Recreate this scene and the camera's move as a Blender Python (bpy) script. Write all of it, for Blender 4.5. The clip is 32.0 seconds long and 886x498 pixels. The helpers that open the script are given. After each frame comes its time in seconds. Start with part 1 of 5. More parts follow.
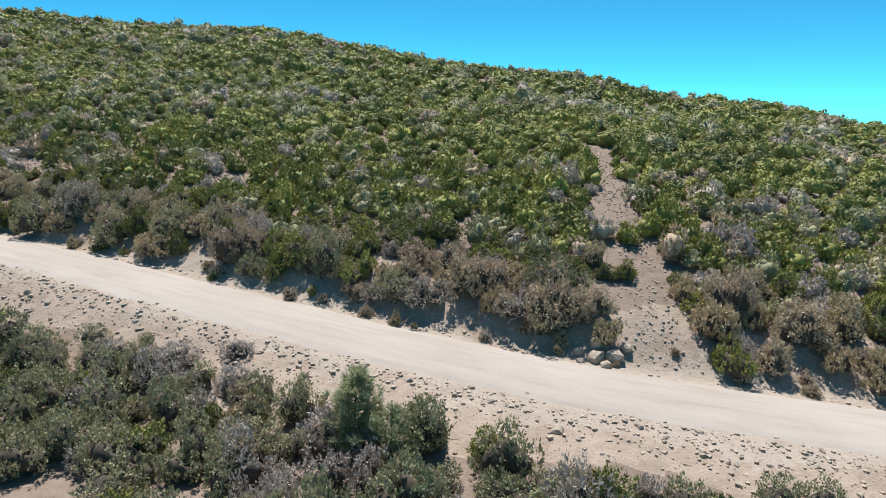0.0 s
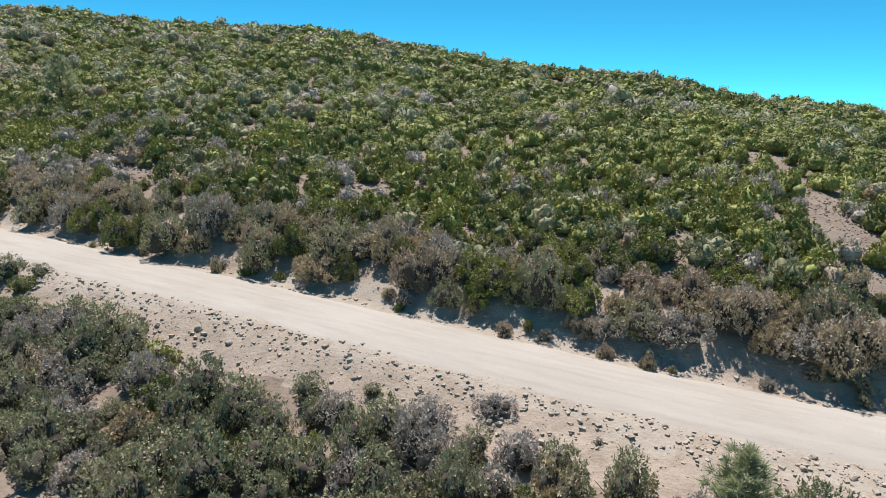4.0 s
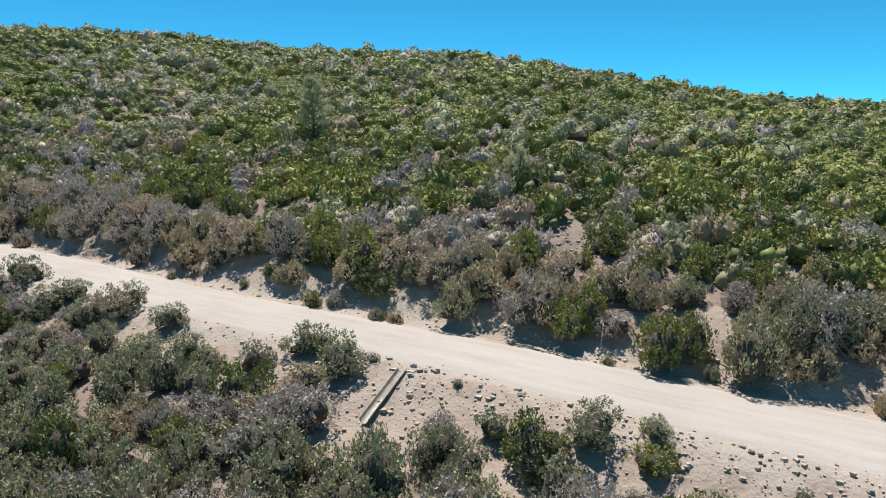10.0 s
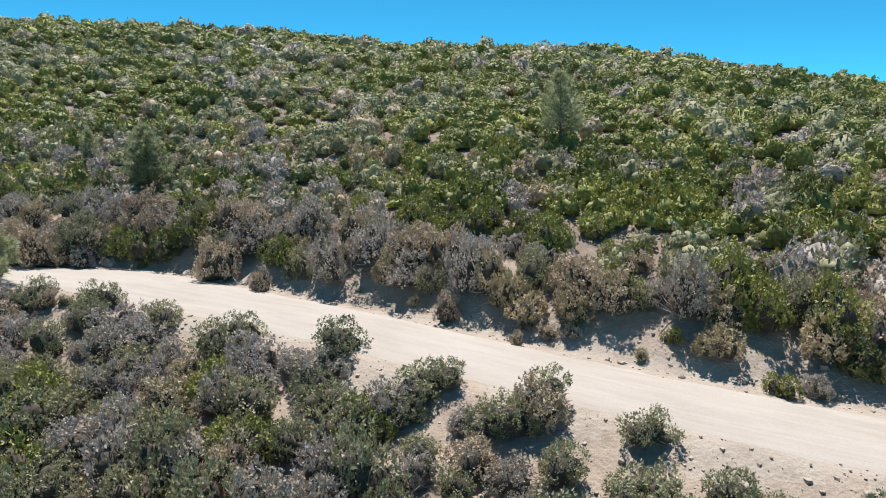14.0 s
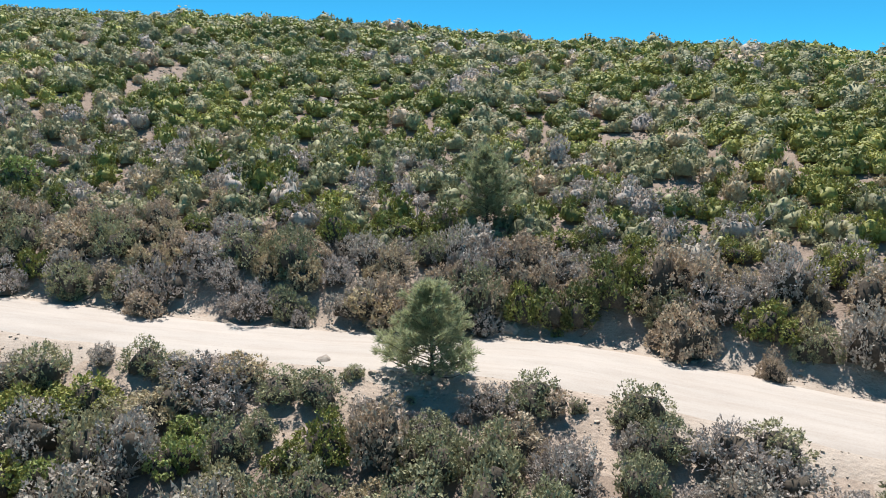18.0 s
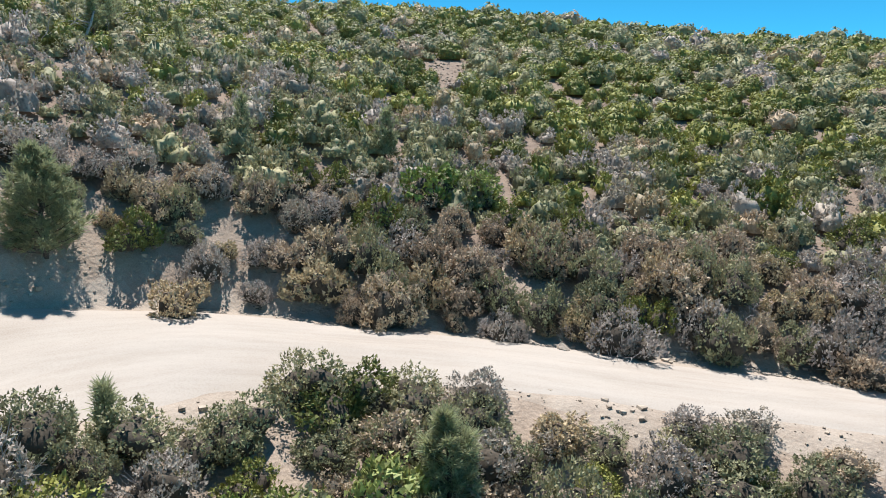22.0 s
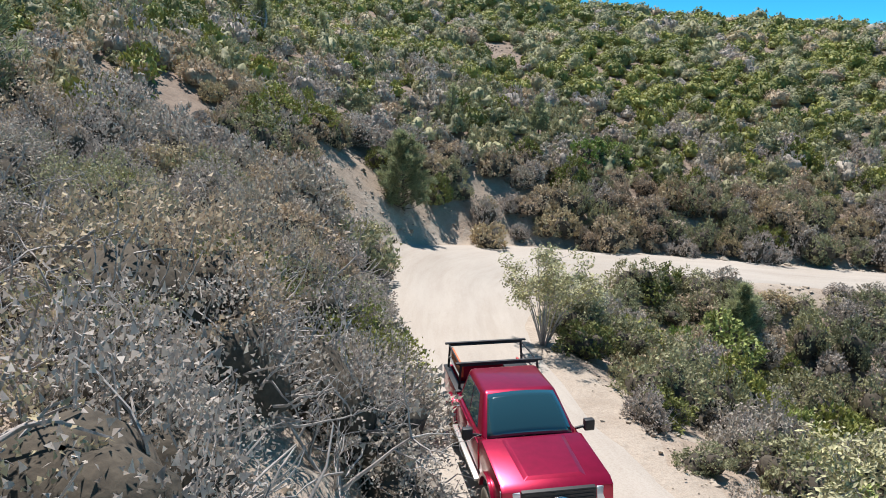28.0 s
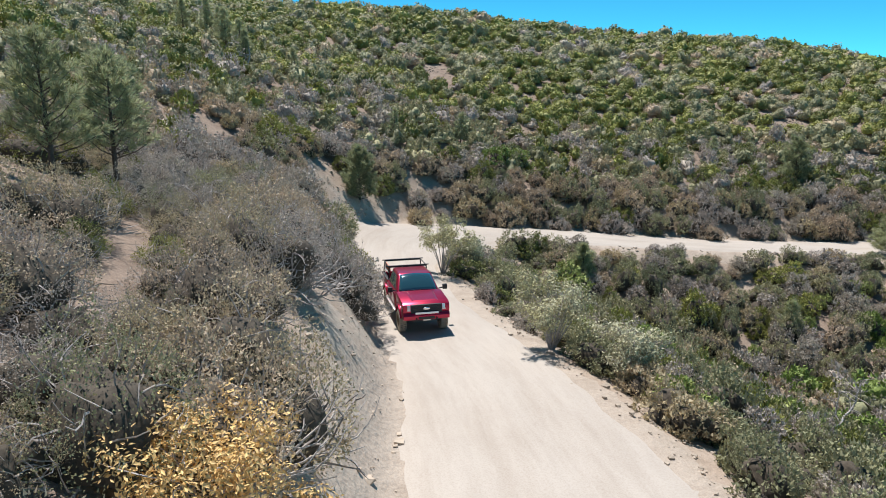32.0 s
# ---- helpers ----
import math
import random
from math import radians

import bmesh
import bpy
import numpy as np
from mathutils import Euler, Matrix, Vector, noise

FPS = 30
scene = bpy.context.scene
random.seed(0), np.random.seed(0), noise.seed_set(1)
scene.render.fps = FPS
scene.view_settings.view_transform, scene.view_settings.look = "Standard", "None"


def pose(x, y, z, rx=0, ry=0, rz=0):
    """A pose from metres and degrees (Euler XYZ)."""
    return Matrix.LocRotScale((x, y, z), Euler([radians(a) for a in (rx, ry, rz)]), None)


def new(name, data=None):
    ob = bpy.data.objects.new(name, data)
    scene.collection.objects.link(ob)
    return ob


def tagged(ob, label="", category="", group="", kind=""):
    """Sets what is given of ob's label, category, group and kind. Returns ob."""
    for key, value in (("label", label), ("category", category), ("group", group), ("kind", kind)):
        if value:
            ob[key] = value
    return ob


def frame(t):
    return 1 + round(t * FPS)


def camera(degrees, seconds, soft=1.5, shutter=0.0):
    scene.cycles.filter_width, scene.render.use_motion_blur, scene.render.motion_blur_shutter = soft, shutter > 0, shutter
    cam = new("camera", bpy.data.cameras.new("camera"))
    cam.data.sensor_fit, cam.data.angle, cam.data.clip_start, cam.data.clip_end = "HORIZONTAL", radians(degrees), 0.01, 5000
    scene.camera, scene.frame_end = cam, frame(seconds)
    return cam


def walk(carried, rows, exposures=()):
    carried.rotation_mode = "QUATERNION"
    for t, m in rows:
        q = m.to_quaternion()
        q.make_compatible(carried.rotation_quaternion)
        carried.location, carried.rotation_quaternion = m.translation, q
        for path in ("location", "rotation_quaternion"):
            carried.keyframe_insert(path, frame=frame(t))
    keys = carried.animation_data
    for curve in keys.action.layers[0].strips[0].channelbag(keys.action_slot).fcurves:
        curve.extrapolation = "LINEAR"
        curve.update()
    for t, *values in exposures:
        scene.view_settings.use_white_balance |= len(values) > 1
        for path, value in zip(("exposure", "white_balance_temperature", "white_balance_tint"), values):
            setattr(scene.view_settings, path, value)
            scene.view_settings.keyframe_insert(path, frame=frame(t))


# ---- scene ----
cam = camera(64.28, 32.0, 0.95)

# seconds, eye x y z, heading to the left of +y, pitch, roll
ROWS = [
    (0.0, 0.000, 0.000, 8.320, 20.061, -10.838, 0.160),
    (0.5, -1.760, 0.080, 8.387, 19.650, -10.883, 0.154),
    (1.0, -3.286, 0.087, 8.407, 19.340, -10.858, 0.168),
    (1.5, -4.810, 0.103, 8.439, 19.257, -10.819, 0.205),
    (2.0, -6.316, 0.205, 8.449, 19.164, -10.776, 0.238),
    (2.5, -7.974, 0.440, 8.450, 19.051, -10.776, 0.289),
    (4.5, -15.469, 2.048, 8.320, 19.799, -10.509, 0.080),
    (5.0, -17.563, 2.413, 8.241, 20.088, -10.175, 0.032),
    (5.5, -19.905, 2.936, 8.194, 20.800, -9.852, -0.054),
    (6.0, -22.538, 3.635, 8.105, 21.306, -9.494, -0.097),
    (6.5, -25.449, 4.140, 8.076, 21.850, -9.237, -0.134),
    (7.0, -28.429, 4.637, 8.130, 22.062, -8.973, -0.162),
    (7.5, -31.713, 5.405, 8.159, 22.149, -8.742, -0.140),
    (8.0, -34.960, 6.124, 8.209, 22.271, -8.541, -0.133),
    (8.5, -38.153, 6.564, 8.316, 22.002, -8.381, -0.125),
    (9.0, -41.047, 6.814, 8.411, 21.365, -8.127, -0.040),
    (9.5, -43.790, 7.151, 8.565, 20.567, -7.961, 0.047),
    (10.0, -46.232, 7.606, 8.744, 20.394, -7.998, 0.030),
    (10.5, -48.601, 8.026, 8.878, 20.416, -8.019, 0.008),
    (11.0, -50.954, 8.302, 9.017, 20.527, -8.155, 0.002),
    (11.5, -53.546, 8.957, 8.944, 20.942, -8.077, 0.005),
    (12.0, -56.328, 9.928, 8.912, 21.346, -8.020, -0.021),
    (12.5, -59.242, 10.883, 8.929, 21.504, -7.979, -0.045),
    (13.0, -61.894, 11.363, 9.021, 21.561, -8.006, -0.142),
    (13.5, -64.405, 11.530, 9.202, 21.576, -7.959, -0.157),
    (15.5, -74.813, 12.478, 10.225, 21.971, -8.276, -0.034),
    (16.0, -77.523, 12.466, 10.430, 22.218, -8.315, -0.012),
    (16.5, -80.472, 12.460, 10.626, 22.597, -8.252, 0.109),
    (17.0, -83.523, 12.582, 10.801, 23.234, -8.257, 0.101),
    (17.5, -86.957, 12.670, 11.023, 23.801, -8.317, 0.138),
    (18.0, -90.325, 12.582, 11.217, 23.093, -8.422, 0.119),
    (18.5, -93.665, 12.574, 11.332, 23.970, -8.697, 0.082),
    (19.0, -97.370, 12.690, 11.340, 27.093, -8.707, 0.083),
    (19.5, -101.617, 12.474, 11.325, 26.447, -8.905, 0.012),
    (20.0, -105.529, 12.062, 11.312, 26.148, -8.940, -0.035),
    (20.5, -109.273, 11.342, 11.416, 25.928, -8.946, -0.045),
    (21.0, -112.791, 10.425, 11.652, 24.966, -9.024, 0.100),
    (21.5, -116.357, 9.623, 11.846, 22.867, -8.966, 0.167),
    (22.0, -119.270, 8.804, 12.042, 20.770, -8.864, 0.170),
    (22.5, -121.751, 8.002, 12.280, 19.492, -8.818, 0.166),
    (23.0, -123.733, 7.196, 12.545, 18.746, -9.153, 0.183),
    (23.5, -125.457, 6.205, 12.812, 18.362, -9.613, 0.218),
    (24.0, -126.812, 4.726, 13.053, 18.268, -10.402, 0.174),
    (24.5, -127.909, 2.744, 13.245, 17.802, -11.040, 0.108),
    (25.0, -128.798, 0.691, 13.361, 17.024, -11.235, 0.043),
    (25.5, -129.770, -0.755, 13.454, 16.283, -11.343, 0.049),
    (27.5, -131.903, -5.386, 13.509, 12.665, -12.442, 0.156),
    (28.0, -131.943, -7.363, 13.633, 11.161, -12.404, 0.081),
    (28.5, -131.804, -9.435, 13.822, 10.427, -12.375, 0.055),
    (29.0, -131.469, -11.665, 14.066, 8.976, -12.332, -0.041),
    (29.5, -131.005, -13.948, 14.349, 7.848, -12.408, -0.214),
    (30.0, -130.409, -15.998, 14.623, 7.656, -12.454, -0.264),
    (30.5, -129.798, -17.791, 14.886, 7.609, -12.422, -0.263),
    (31.0, -129.241, -19.315, 15.098, 7.596, -12.495, -0.273),
    (31.5, -128.630, -20.997, 15.320, 7.598, -12.548, -0.252),
    (32.0, -128.095, -22.575, 15.531, 7.567, -12.608, -0.236),
]
walk(cam, [(t, pose(x, y, z, 90 + pitch, 0, yaw) @ pose(0, 0, 0, 0, 0, roll))
           for t, x, y, z, yaw, pitch, roll in ROWS],
     exposures=[(0.0, 0.42), (9.0, 0.45), (15.0, 0.60), (20.0, 0.68), (24.0, 0.60), (28.0, 0.52), (32.0, 0.46)])

# ---- world ----
SUN_AZ, SUN_EL = radians(32), radians(67)   # to the left of +y, above the level
to_sun = Vector((-math.sin(SUN_AZ) * math.cos(SUN_EL), math.cos(SUN_AZ) * math.cos(SUN_EL), math.sin(SUN_EL)))
world = bpy.data.worlds.new("sky")
scene.world = world
world.use_nodes = True
nt = world.node_tree
sky = nt.nodes.new("ShaderNodeTexSky")
sky.sky_type, sky.sun_disc = "NISHITA", False
sky.sun_elevation, sky.sun_rotation = SUN_EL, -SUN_AZ
sky.air_density, sky.dust_density, sky.ozone_density, sky.altitude = 0.6, 0.0, 4.0, 2500
tint = nt.nodes.new("ShaderNodeMix")   # the deep dry-air blue of a mountain noon
tint.data_type, tint.blend_type = "RGBA", "MULTIPLY"
tint.inputs[0].default_value, tint.inputs[7].default_value = 1.0, (0.24, 1.07, 1.06, 1)
nt.links.new(sky.outputs[0], tint.inputs[6])
nt.links.new(tint.outputs[2], nt.nodes["Background"].inputs["Color"])
nt.nodes["Background"].inputs["Strength"].default_value = 0.115
sun_data = bpy.data.lights.new("sun", "SUN")
sun_data.energy, sun_data.angle, sun_data.color = 4.8, radians(0.53), (1.0, 0.955, 0.925)
sun = new("sun", sun_data)
sun.matrix_world = to_sun.to_track_quat("Z", "Y").to_matrix().to_4x4()

# ---- materials ----
def mat_new(name):
    m = bpy.data.materials.new(name)
    m.use_nodes = True
    t = m.node_tree
    return m, t, t.nodes["Principled BSDF"]


def nd(t, kind, **inputs):
    n = t.nodes.new(kind)
    for k, v in inputs.items():
        n.inputs[k.replace("_", " ")].default_value = v
    return n


def ramp(t, fac, stops):
    r = t.nodes.new("ShaderNodeValToRGB")
    el = r.color_ramp.elements
    while len(el) < len(stops):
        el.new(0.5)
    for e, (p, c) in zip(el, stops):
        e.position, e.color = p, (*c, 1)
    t.links.new(fac, r.inputs["Fac"])
    return r.outputs["Color"]


def mixc(t, fac, a, b, mode="MIX"):
    m = t.nodes.new("ShaderNodeMix")
    m.data_type, m.blend_type = "RGBA", mode
    for s, v in ((0, fac), (6, a), (7, b)):
        if isinstance(v, (int, float)):
            m.inputs[s].default_value = v
        elif isinstance(v, tuple):
            m.inputs[s].default_value = (*v, 1)
        else:
            t.links.new(v, m.inputs[s])
    return m.outputs[2]


def where(t):
    return t.nodes.new("ShaderNodeNewGeometry").outputs["Position"]


def noise_at(t, pos, scale, detail=4.0, rough=0.55):
    n = nd(t, "ShaderNodeTexNoise", Scale=scale, Detail=detail, Roughness=rough)
    t.links.new(pos, n.inputs["Vector"])
    return n.outputs["Fac"]


def bumped(t, bsdf, height, strength, distance):
    b = nd(t, "ShaderNodeBump", Strength=strength, Distance=distance)
    t.links.new(height, b.inputs["Height"])
    t.links.new(b.outputs["Normal"], bsdf.inputs["Normal"])


def soil(name, pale, mid, dark, pebble=0.5, bump=0.6):
    m, t, b = mat_new(name)
    pos = where(t)
    big, fine = noise_at(t, pos, 0.22, 5), noise_at(t, pos, 2.6, 8, 0.65)
    col = ramp(t, big, [(0.3, mid), (0.5, pale), (0.72, mid)])
    col = mixc(t, ramp(t, fine, [(0.35, (0, 0, 0)), (0.62, (1, 1, 1))]), dark, col)
    patch = noise_at(t, pos, 0.9, 6, 0.65)
    col = mixc(t, 0.7, col, ramp(t, patch, [(0.36, dark), (0.5, mid), (0.64, pale)]))
    v = nd(t, "ShaderNodeTexVoronoi", Scale=7.0)
    t.links.new(pos, v.inputs["Vector"])
    grit = ramp(t, v.outputs["Distance"], [(0.0, (1, 1, 1)), (0.28, (0, 0, 0))])
    col = mixc(t, pebble, col, mixc(t, grit, col, dark))
    speck = noise_at(t, pos, 28.0, 3)
    col = mixc(t, 0.35, col, ramp(t, speck, [(0.38, tuple(0.55 * c for c in mid)), (0.6, pale)]))
    t.links.new(col, b.inputs["Base Color"])
    b.inputs["Roughness"].default_value = 0.95
    b.inputs["Specular IOR Level"].default_value = 0.15
    hgt = mixc(t, 0.15, mixc(t, 0.5, fine, patch), v.outputs["Distance"])
    bumped(t, b, hgt, bump, 0.15)
    return m


def leafy(name, a, b_, c, rough=0.6, through_light=0.14, spread=0.5):
    """Small leaves: three colours from plant to plant, a little change from leaf to leaf."""
    m, t, bs = mat_new(name)
    geo = t.nodes.new("ShaderNodeNewGeometry")
    pos = geo.outputs["Position"]
    info = t.nodes.new("ShaderNodeObjectInfo")
    own = t.nodes.new("ShaderNodeAttribute")
    own.attribute_name = "plant"
    tone = t.nodes.new("ShaderNodeMath")
    tone.operation = "ADD"
    t.links.new(info.outputs["Random"], tone.inputs[0])
    t.links.new(own.outputs["Fac"], tone.inputs[1])
    wrap = t.nodes.new("ShaderNodeMath")
    wrap.operation = "FRACT"
    t.links.new(tone.outputs[0], wrap.inputs[0])
    add = t.nodes.new("ShaderNodeMath")
    add.operation = "MULTIPLY_ADD"
    t.links.new(wrap.outputs[0], add.inputs[0])
    add.inputs[1].default_value = spread
    t.links.new(noise_at(t, pos, 0.12, 2), add.inputs[2])
    col = ramp(t, add.outputs[0], [(0.42, a), (0.72, b_), (1.0, c)])
    isl = geo.outputs["Random Per Island"]
    vary = ramp(t, isl, [(0.0, (0.72, 0.70, 0.68)), (0.5, (0.98, 0.98, 0.98)), (0.9, (1.16, 1.15, 1.12)), (1.0, (1.3, 1.28, 1.22))])
    col = mixc(t, 1.0, col, vary, "MULTIPLY")
    fleck = noise_at(t, pos, 5.0, 6, 0.7)
    col = mixc(t, 1.0, col, ramp(t, fleck, [(0.34, (0.62, 0.61, 0.6)), (0.5, (1, 1, 1)), (0.68, (1.25, 1.24, 1.18))]), "MULTIPLY")
    t.links.new(col, bs.inputs["Base Color"])
    bs.inputs["Roughness"].default_value = rough
    bs.inputs["Specular IOR Level"].default_value = 0.25
    tr = t.nodes.new("ShaderNodeBsdfTranslucent")
    t.links.new(col, tr.inputs["Color"])
    mx = t.nodes.new("ShaderNodeMixShader")
    mx.inputs[0].default_value = through_light
    t.links.new(bs.outputs[0], mx.inputs[1])
    t.links.new(tr.outputs[0], mx.inputs[2])
    t.links.new(mx.outputs[0], t.nodes["Material Output"].inputs["Surface"])
    return m


def plain(name, col, rough=0.5, metal=0.0, grain=0.0, scale=6.0, coat=0.0, bump=0.0):
    m, t, b = mat_new(name)
    b.inputs["Base Color"].default_value = (*col, 1)
    if grain:
        n = noise_at(t, where(t), scale, 5)
        c = ramp(t, n, [(0.3, tuple(v * (1 - grain) for v in col)), (0.7, tuple(min(1, v * (1 + grain)) for v in col))])
        t.links.new(c, b.inputs["Base Color"])
        if bump:
            bumped(t, b, n, bump, 0.03)
    b.inputs["Roughness"].default_value, b.inputs["Metallic"].default_value = rough, metal
    b.inputs["Coat Weight"].default_value = coat
    b.inputs["Coat Roughness"].default_value = 0.08
    return m


SOIL = soil("hill_soil", (0.325, 0.256, 0.202), (0.266, 0.205, 0.162), (0.163, 0.121, 0.095), 0.7, 0.8)


def dusty_road():
    """Pale dust with soft streaks along the wheel tracks, fraying into stony soil at the edges."""
    m, t, b = mat_new("road_dust")
    pos = where(t)
    lane = t.nodes.new("ShaderNodeUVMap")
    lane.uv_map = "along"
    rim = t.nodes.new("ShaderNodeUVMap")
    rim.uv_map = "rim"
    uv = lane.outputs[0]
    streak, thin = noise_at(t, uv, 1.6, 5, 0.6), noise_at(t, uv, 4.0, 5, 0.65)
    big, fine = noise_at(t, pos, 0.16, 4), noise_at(t, pos, 22.0, 5, 0.7)
    col = ramp(t, streak, [(0.3, (0.350, 0.298, 0.250)), (0.5, (0.436, 0.386, 0.336)), (0.7, (0.484, 0.436, 0.384))])
    col = mixc(t, 0.4, col, ramp(t, big, [(0.35, (0.352, 0.300, 0.248)), (0.65, (0.472, 0.424, 0.370))]))
    col = mixc(t, 0.14, col, ramp(t, thin, [(0.38, (0.300, 0.252, 0.208)), (0.58, (0.480, 0.432, 0.378))]))
    col = mixc(t, 0.22, col, ramp(t, fine, [(0.35, (0.235, 0.194, 0.158)), (0.55, (0.484, 0.436, 0.382))]))
    fray = t.nodes.new("ShaderNodeSeparateXYZ")
    t.links.new(rim.outputs[0], fray.inputs[0])
    rough = t.nodes.new("ShaderNodeMath")
    rough.operation = "MULTIPLY_ADD"
    t.links.new(noise_at(t, pos, 1.5, 6, 0.7), rough.inputs[0])
    rough.inputs[1].default_value = 0.75
    t.links.new(fray.outputs[0], rough.inputs[2])
    stony = ramp(t, noise_at(t, pos, 5.0, 7, 0.7), [(0.36, (0.235, 0.184, 0.138)), (0.5, (0.358, 0.292, 0.230)), (0.64, (0.430, 0.356, 0.286))])
    col = mixc(t, ramp(t, rough.outputs[0], [(1.0, (0, 0, 0)), (1.28, (1, 1, 1))]), col, stony)
    t.links.new(col, b.inputs["Base Color"])
    b.inputs["Roughness"].default_value = 0.95
    b.inputs["Specular IOR Level"].default_value = 0.12
    bumped(t, b, mixc(t, 0.5, mixc(t, 0.3, streak, thin), fine), 0.3, 0.05)
    return m


ROAD_DUST = dusty_road()
STONE = plain("stone", (0.338, 0.284, 0.230), 0.9, 0, 0.35, 5, 0, 0.5)
PALE_STONE = plain("pale_stone", (0.372, 0.306, 0.240), 0.9, 0, 0.25, 5, 0, 0.5)
GREEN = leafy("manzanita_leaf", (0.160, 0.174, 0.066), (0.232, 0.246, 0.070), (0.330, 0.334, 0.096))
SAGE = leafy("sage_leaf", (0.251, 0.256, 0.152), (0.331, 0.333, 0.194), (0.386, 0.362, 0.216), 0.65, 0.24)
GREY = leafy("grey_twigs", (0.380, 0.330, 0.292), (0.492, 0.436, 0.392), (0.418, 0.374, 0.306), 0.65, 0.24)
BROWN = leafy("dry_brown_leaf", (0.412, 0.326, 0.240), (0.545, 0.440, 0.324), (0.466, 0.394, 0.256), 0.65, 0.24)
TAN = leafy("tan_dry_stalks", (0.462, 0.372, 0.236), (0.555, 0.454, 0.298), (0.446, 0.378, 0.234), 0.65, 0.24)
BRIGHT = leafy("bright_green_leaf", (0.174, 0.239, 0.061), (0.250, 0.326, 0.092), (0.332, 0.374, 0.132))
PALE_LEAF = leafy("pale_broad_leaf", (0.386, 0.395, 0.252), (0.546, 0.529, 0.370), (0.462, 0.437, 0.235))
GOLD = leafy("golden_leaf", (0.701, 0.454, 0.164), (0.850, 0.599, 0.263), (0.766, 0.540, 0.246))
NEEDLE = leafy("pine_needles", (0.320, 0.352, 0.205), (0.395, 0.425, 0.248), (0.450, 0.468, 0.280), 0.5, 0.4)
BARK = plain("bark", (0.104, 0.080, 0.064), 0.95, 0, 0.4, 9, 0, 0.5)
DEAD = plain("dead_wood", (0.385, 0.350, 0.325), 0.9, 0, 0.35, 7, 0, 0.4)
# Dark brown twig mass; its darkness stands in for shade between the leaves.
INNER_SHADE = plain("inner_twig_shade", (0.074, 0.060, 0.044), 0.95, 0, 0.4, 9, 0, 0.6)
TWIG = plain("twig_bark", (0.136, 0.112, 0.092), 0.95, 0, 0.35, 7)

# ---- the lie of the land ----
# the road's line: x, y, height, half width
ROAD_LINE = [(60, 37, -8.6, 2.1), (8, 32.4, -4.7, 2.1), (-5, 30.6, -3.6, 2.0), (-16, 30.8, -2.7, 2.0), (-26, 31.4, -1.8, 2.0),
             (-37, 32.6, -0.9, 2.0), (-47, 33.2, -0.1, 1.9), (-54, 34.2, 0.4, 1.8), (-62, 35.1, 0.8, 1.8), (-75, 36.8, 1.5, 2.0),
             (-82, 38.0, 1.9, 2.2), (-90, 38.7, 2.4, 2.4), (-97, 38.9, 2.8, 2.4), (-101, 37.7, 3.0, 2.1), (-106, 35.6, 3.3, 1.9),
             (-112, 33.7, 3.7, 1.8), (-119, 32.0, 4.2, 1.8)]
ROAD_LINE += [(-126, 30.6, 4.8, 2.0), (-131.0, 28.4, 5.3, 2.5), (-134.9, 25.9, 5.75, 3.4), (-136.6, 21.6, 6.05, 3.6), (-136.0, 16.4, 6.1, 2.4),
              (-135.0, 11.6, 6.2, 2.0), (-133.6, 8, 6.3, 2.0), (-132.2, 4.2, 6.4, 2.05), (-129.8, -1, 6.6, 2.25), (-128.0, -7, 6.9, 2.7), (-126.2, -14, 7.2, 2.6),
              (-122, -24, 7.6, 2.2), (-115, -42, 8.4, 2.2), (-100, -75, 10, 2.2)]


def smooth_line(P, step=1.0):
    P, out = np.array(P, float), []
    for i in range(len(P) - 1):
        p0, p1, p2, p3 = P[max(i - 1, 0)], P[i], P[i + 1], P[min(i + 2, len(P) - 1)]
        d = np.linalg.norm(p2[:2] - p1[:2])
        a, b = max(np.linalg.norm(p1[:2] - p0[:2]), 1e-6), max(np.linalg.norm(p3[:2] - p2[:2]), 1e-6)
        t1 = p2 - p1 if i == 0 else ((p1 - p0) / a - (p2 - p0) / (a + d) + (p2 - p1) / d) * d
        t2 = p2 - p1 if i == len(P) - 2 else ((p2 - p1) / d - (p3 - p1) / (d + b) + (p3 - p2) / b) * d
        for k in range(max(2, int(d / step))):
            t = k / max(2, int(d / step))
            out.append((2 * t**3 - 3 * t**2 + 1) * p1 + (t**3 - 2 * t**2 + t) * t1 + (3 * t**2 - 2 * t**3) * p2 + (t**3 - t**2) * t2)
    return np.array(out + [P[-1]])


LINE = smooth_line(ROAD_LINE)
ALONG = np.gradient(LINE[:, :2], axis=0)
ALONG /= np.linalg.norm(ALONG, axis=1)[:, None]


def to_road(x, y):
    """Distance from the road's middle (uphill is positive), the road's height and half width there."""
    shape, x, y = x.shape, x.ravel(), y.ravel()
    sd, zr, hw = np.empty(len(x)), np.empty(len(x)), np.empty(len(x))
    for a in range(0, len(x), 20000):
        b = slice(a, a + 20000)
        dx, dy = x[b, None] - LINE[:, 0], y[b, None] - LINE[:, 1]
        d2 = dx * dx + dy * dy
        i, k = d2.argmin(1), np.arange(len(d2))
        sd[b] = -np.sign(ALONG[i, 0] * dy[k, i] - ALONG[i, 1] * dx[k, i]) * np.sqrt(d2[k, i])
        w = 1 / (d2 + 0.6) ** 2.5
        w /= w.sum(1)[:, None]
        zr[b], hw[b] = w @ LINE[:, 2], w @ LINE[:, 3]
    return sd.reshape(shape), zr.reshape(shape), hw.reshape(shape)


def blend(x, at, v, width):
    w = np.exp(-((x[..., None] - np.array(at, float)) / width) ** 2) + 1e-12
    return (w @ np.array(v)) / w.sum(-1)


def ease(v):
    return 1 / (1 + np.exp(-np.clip(v, -60, 60)))


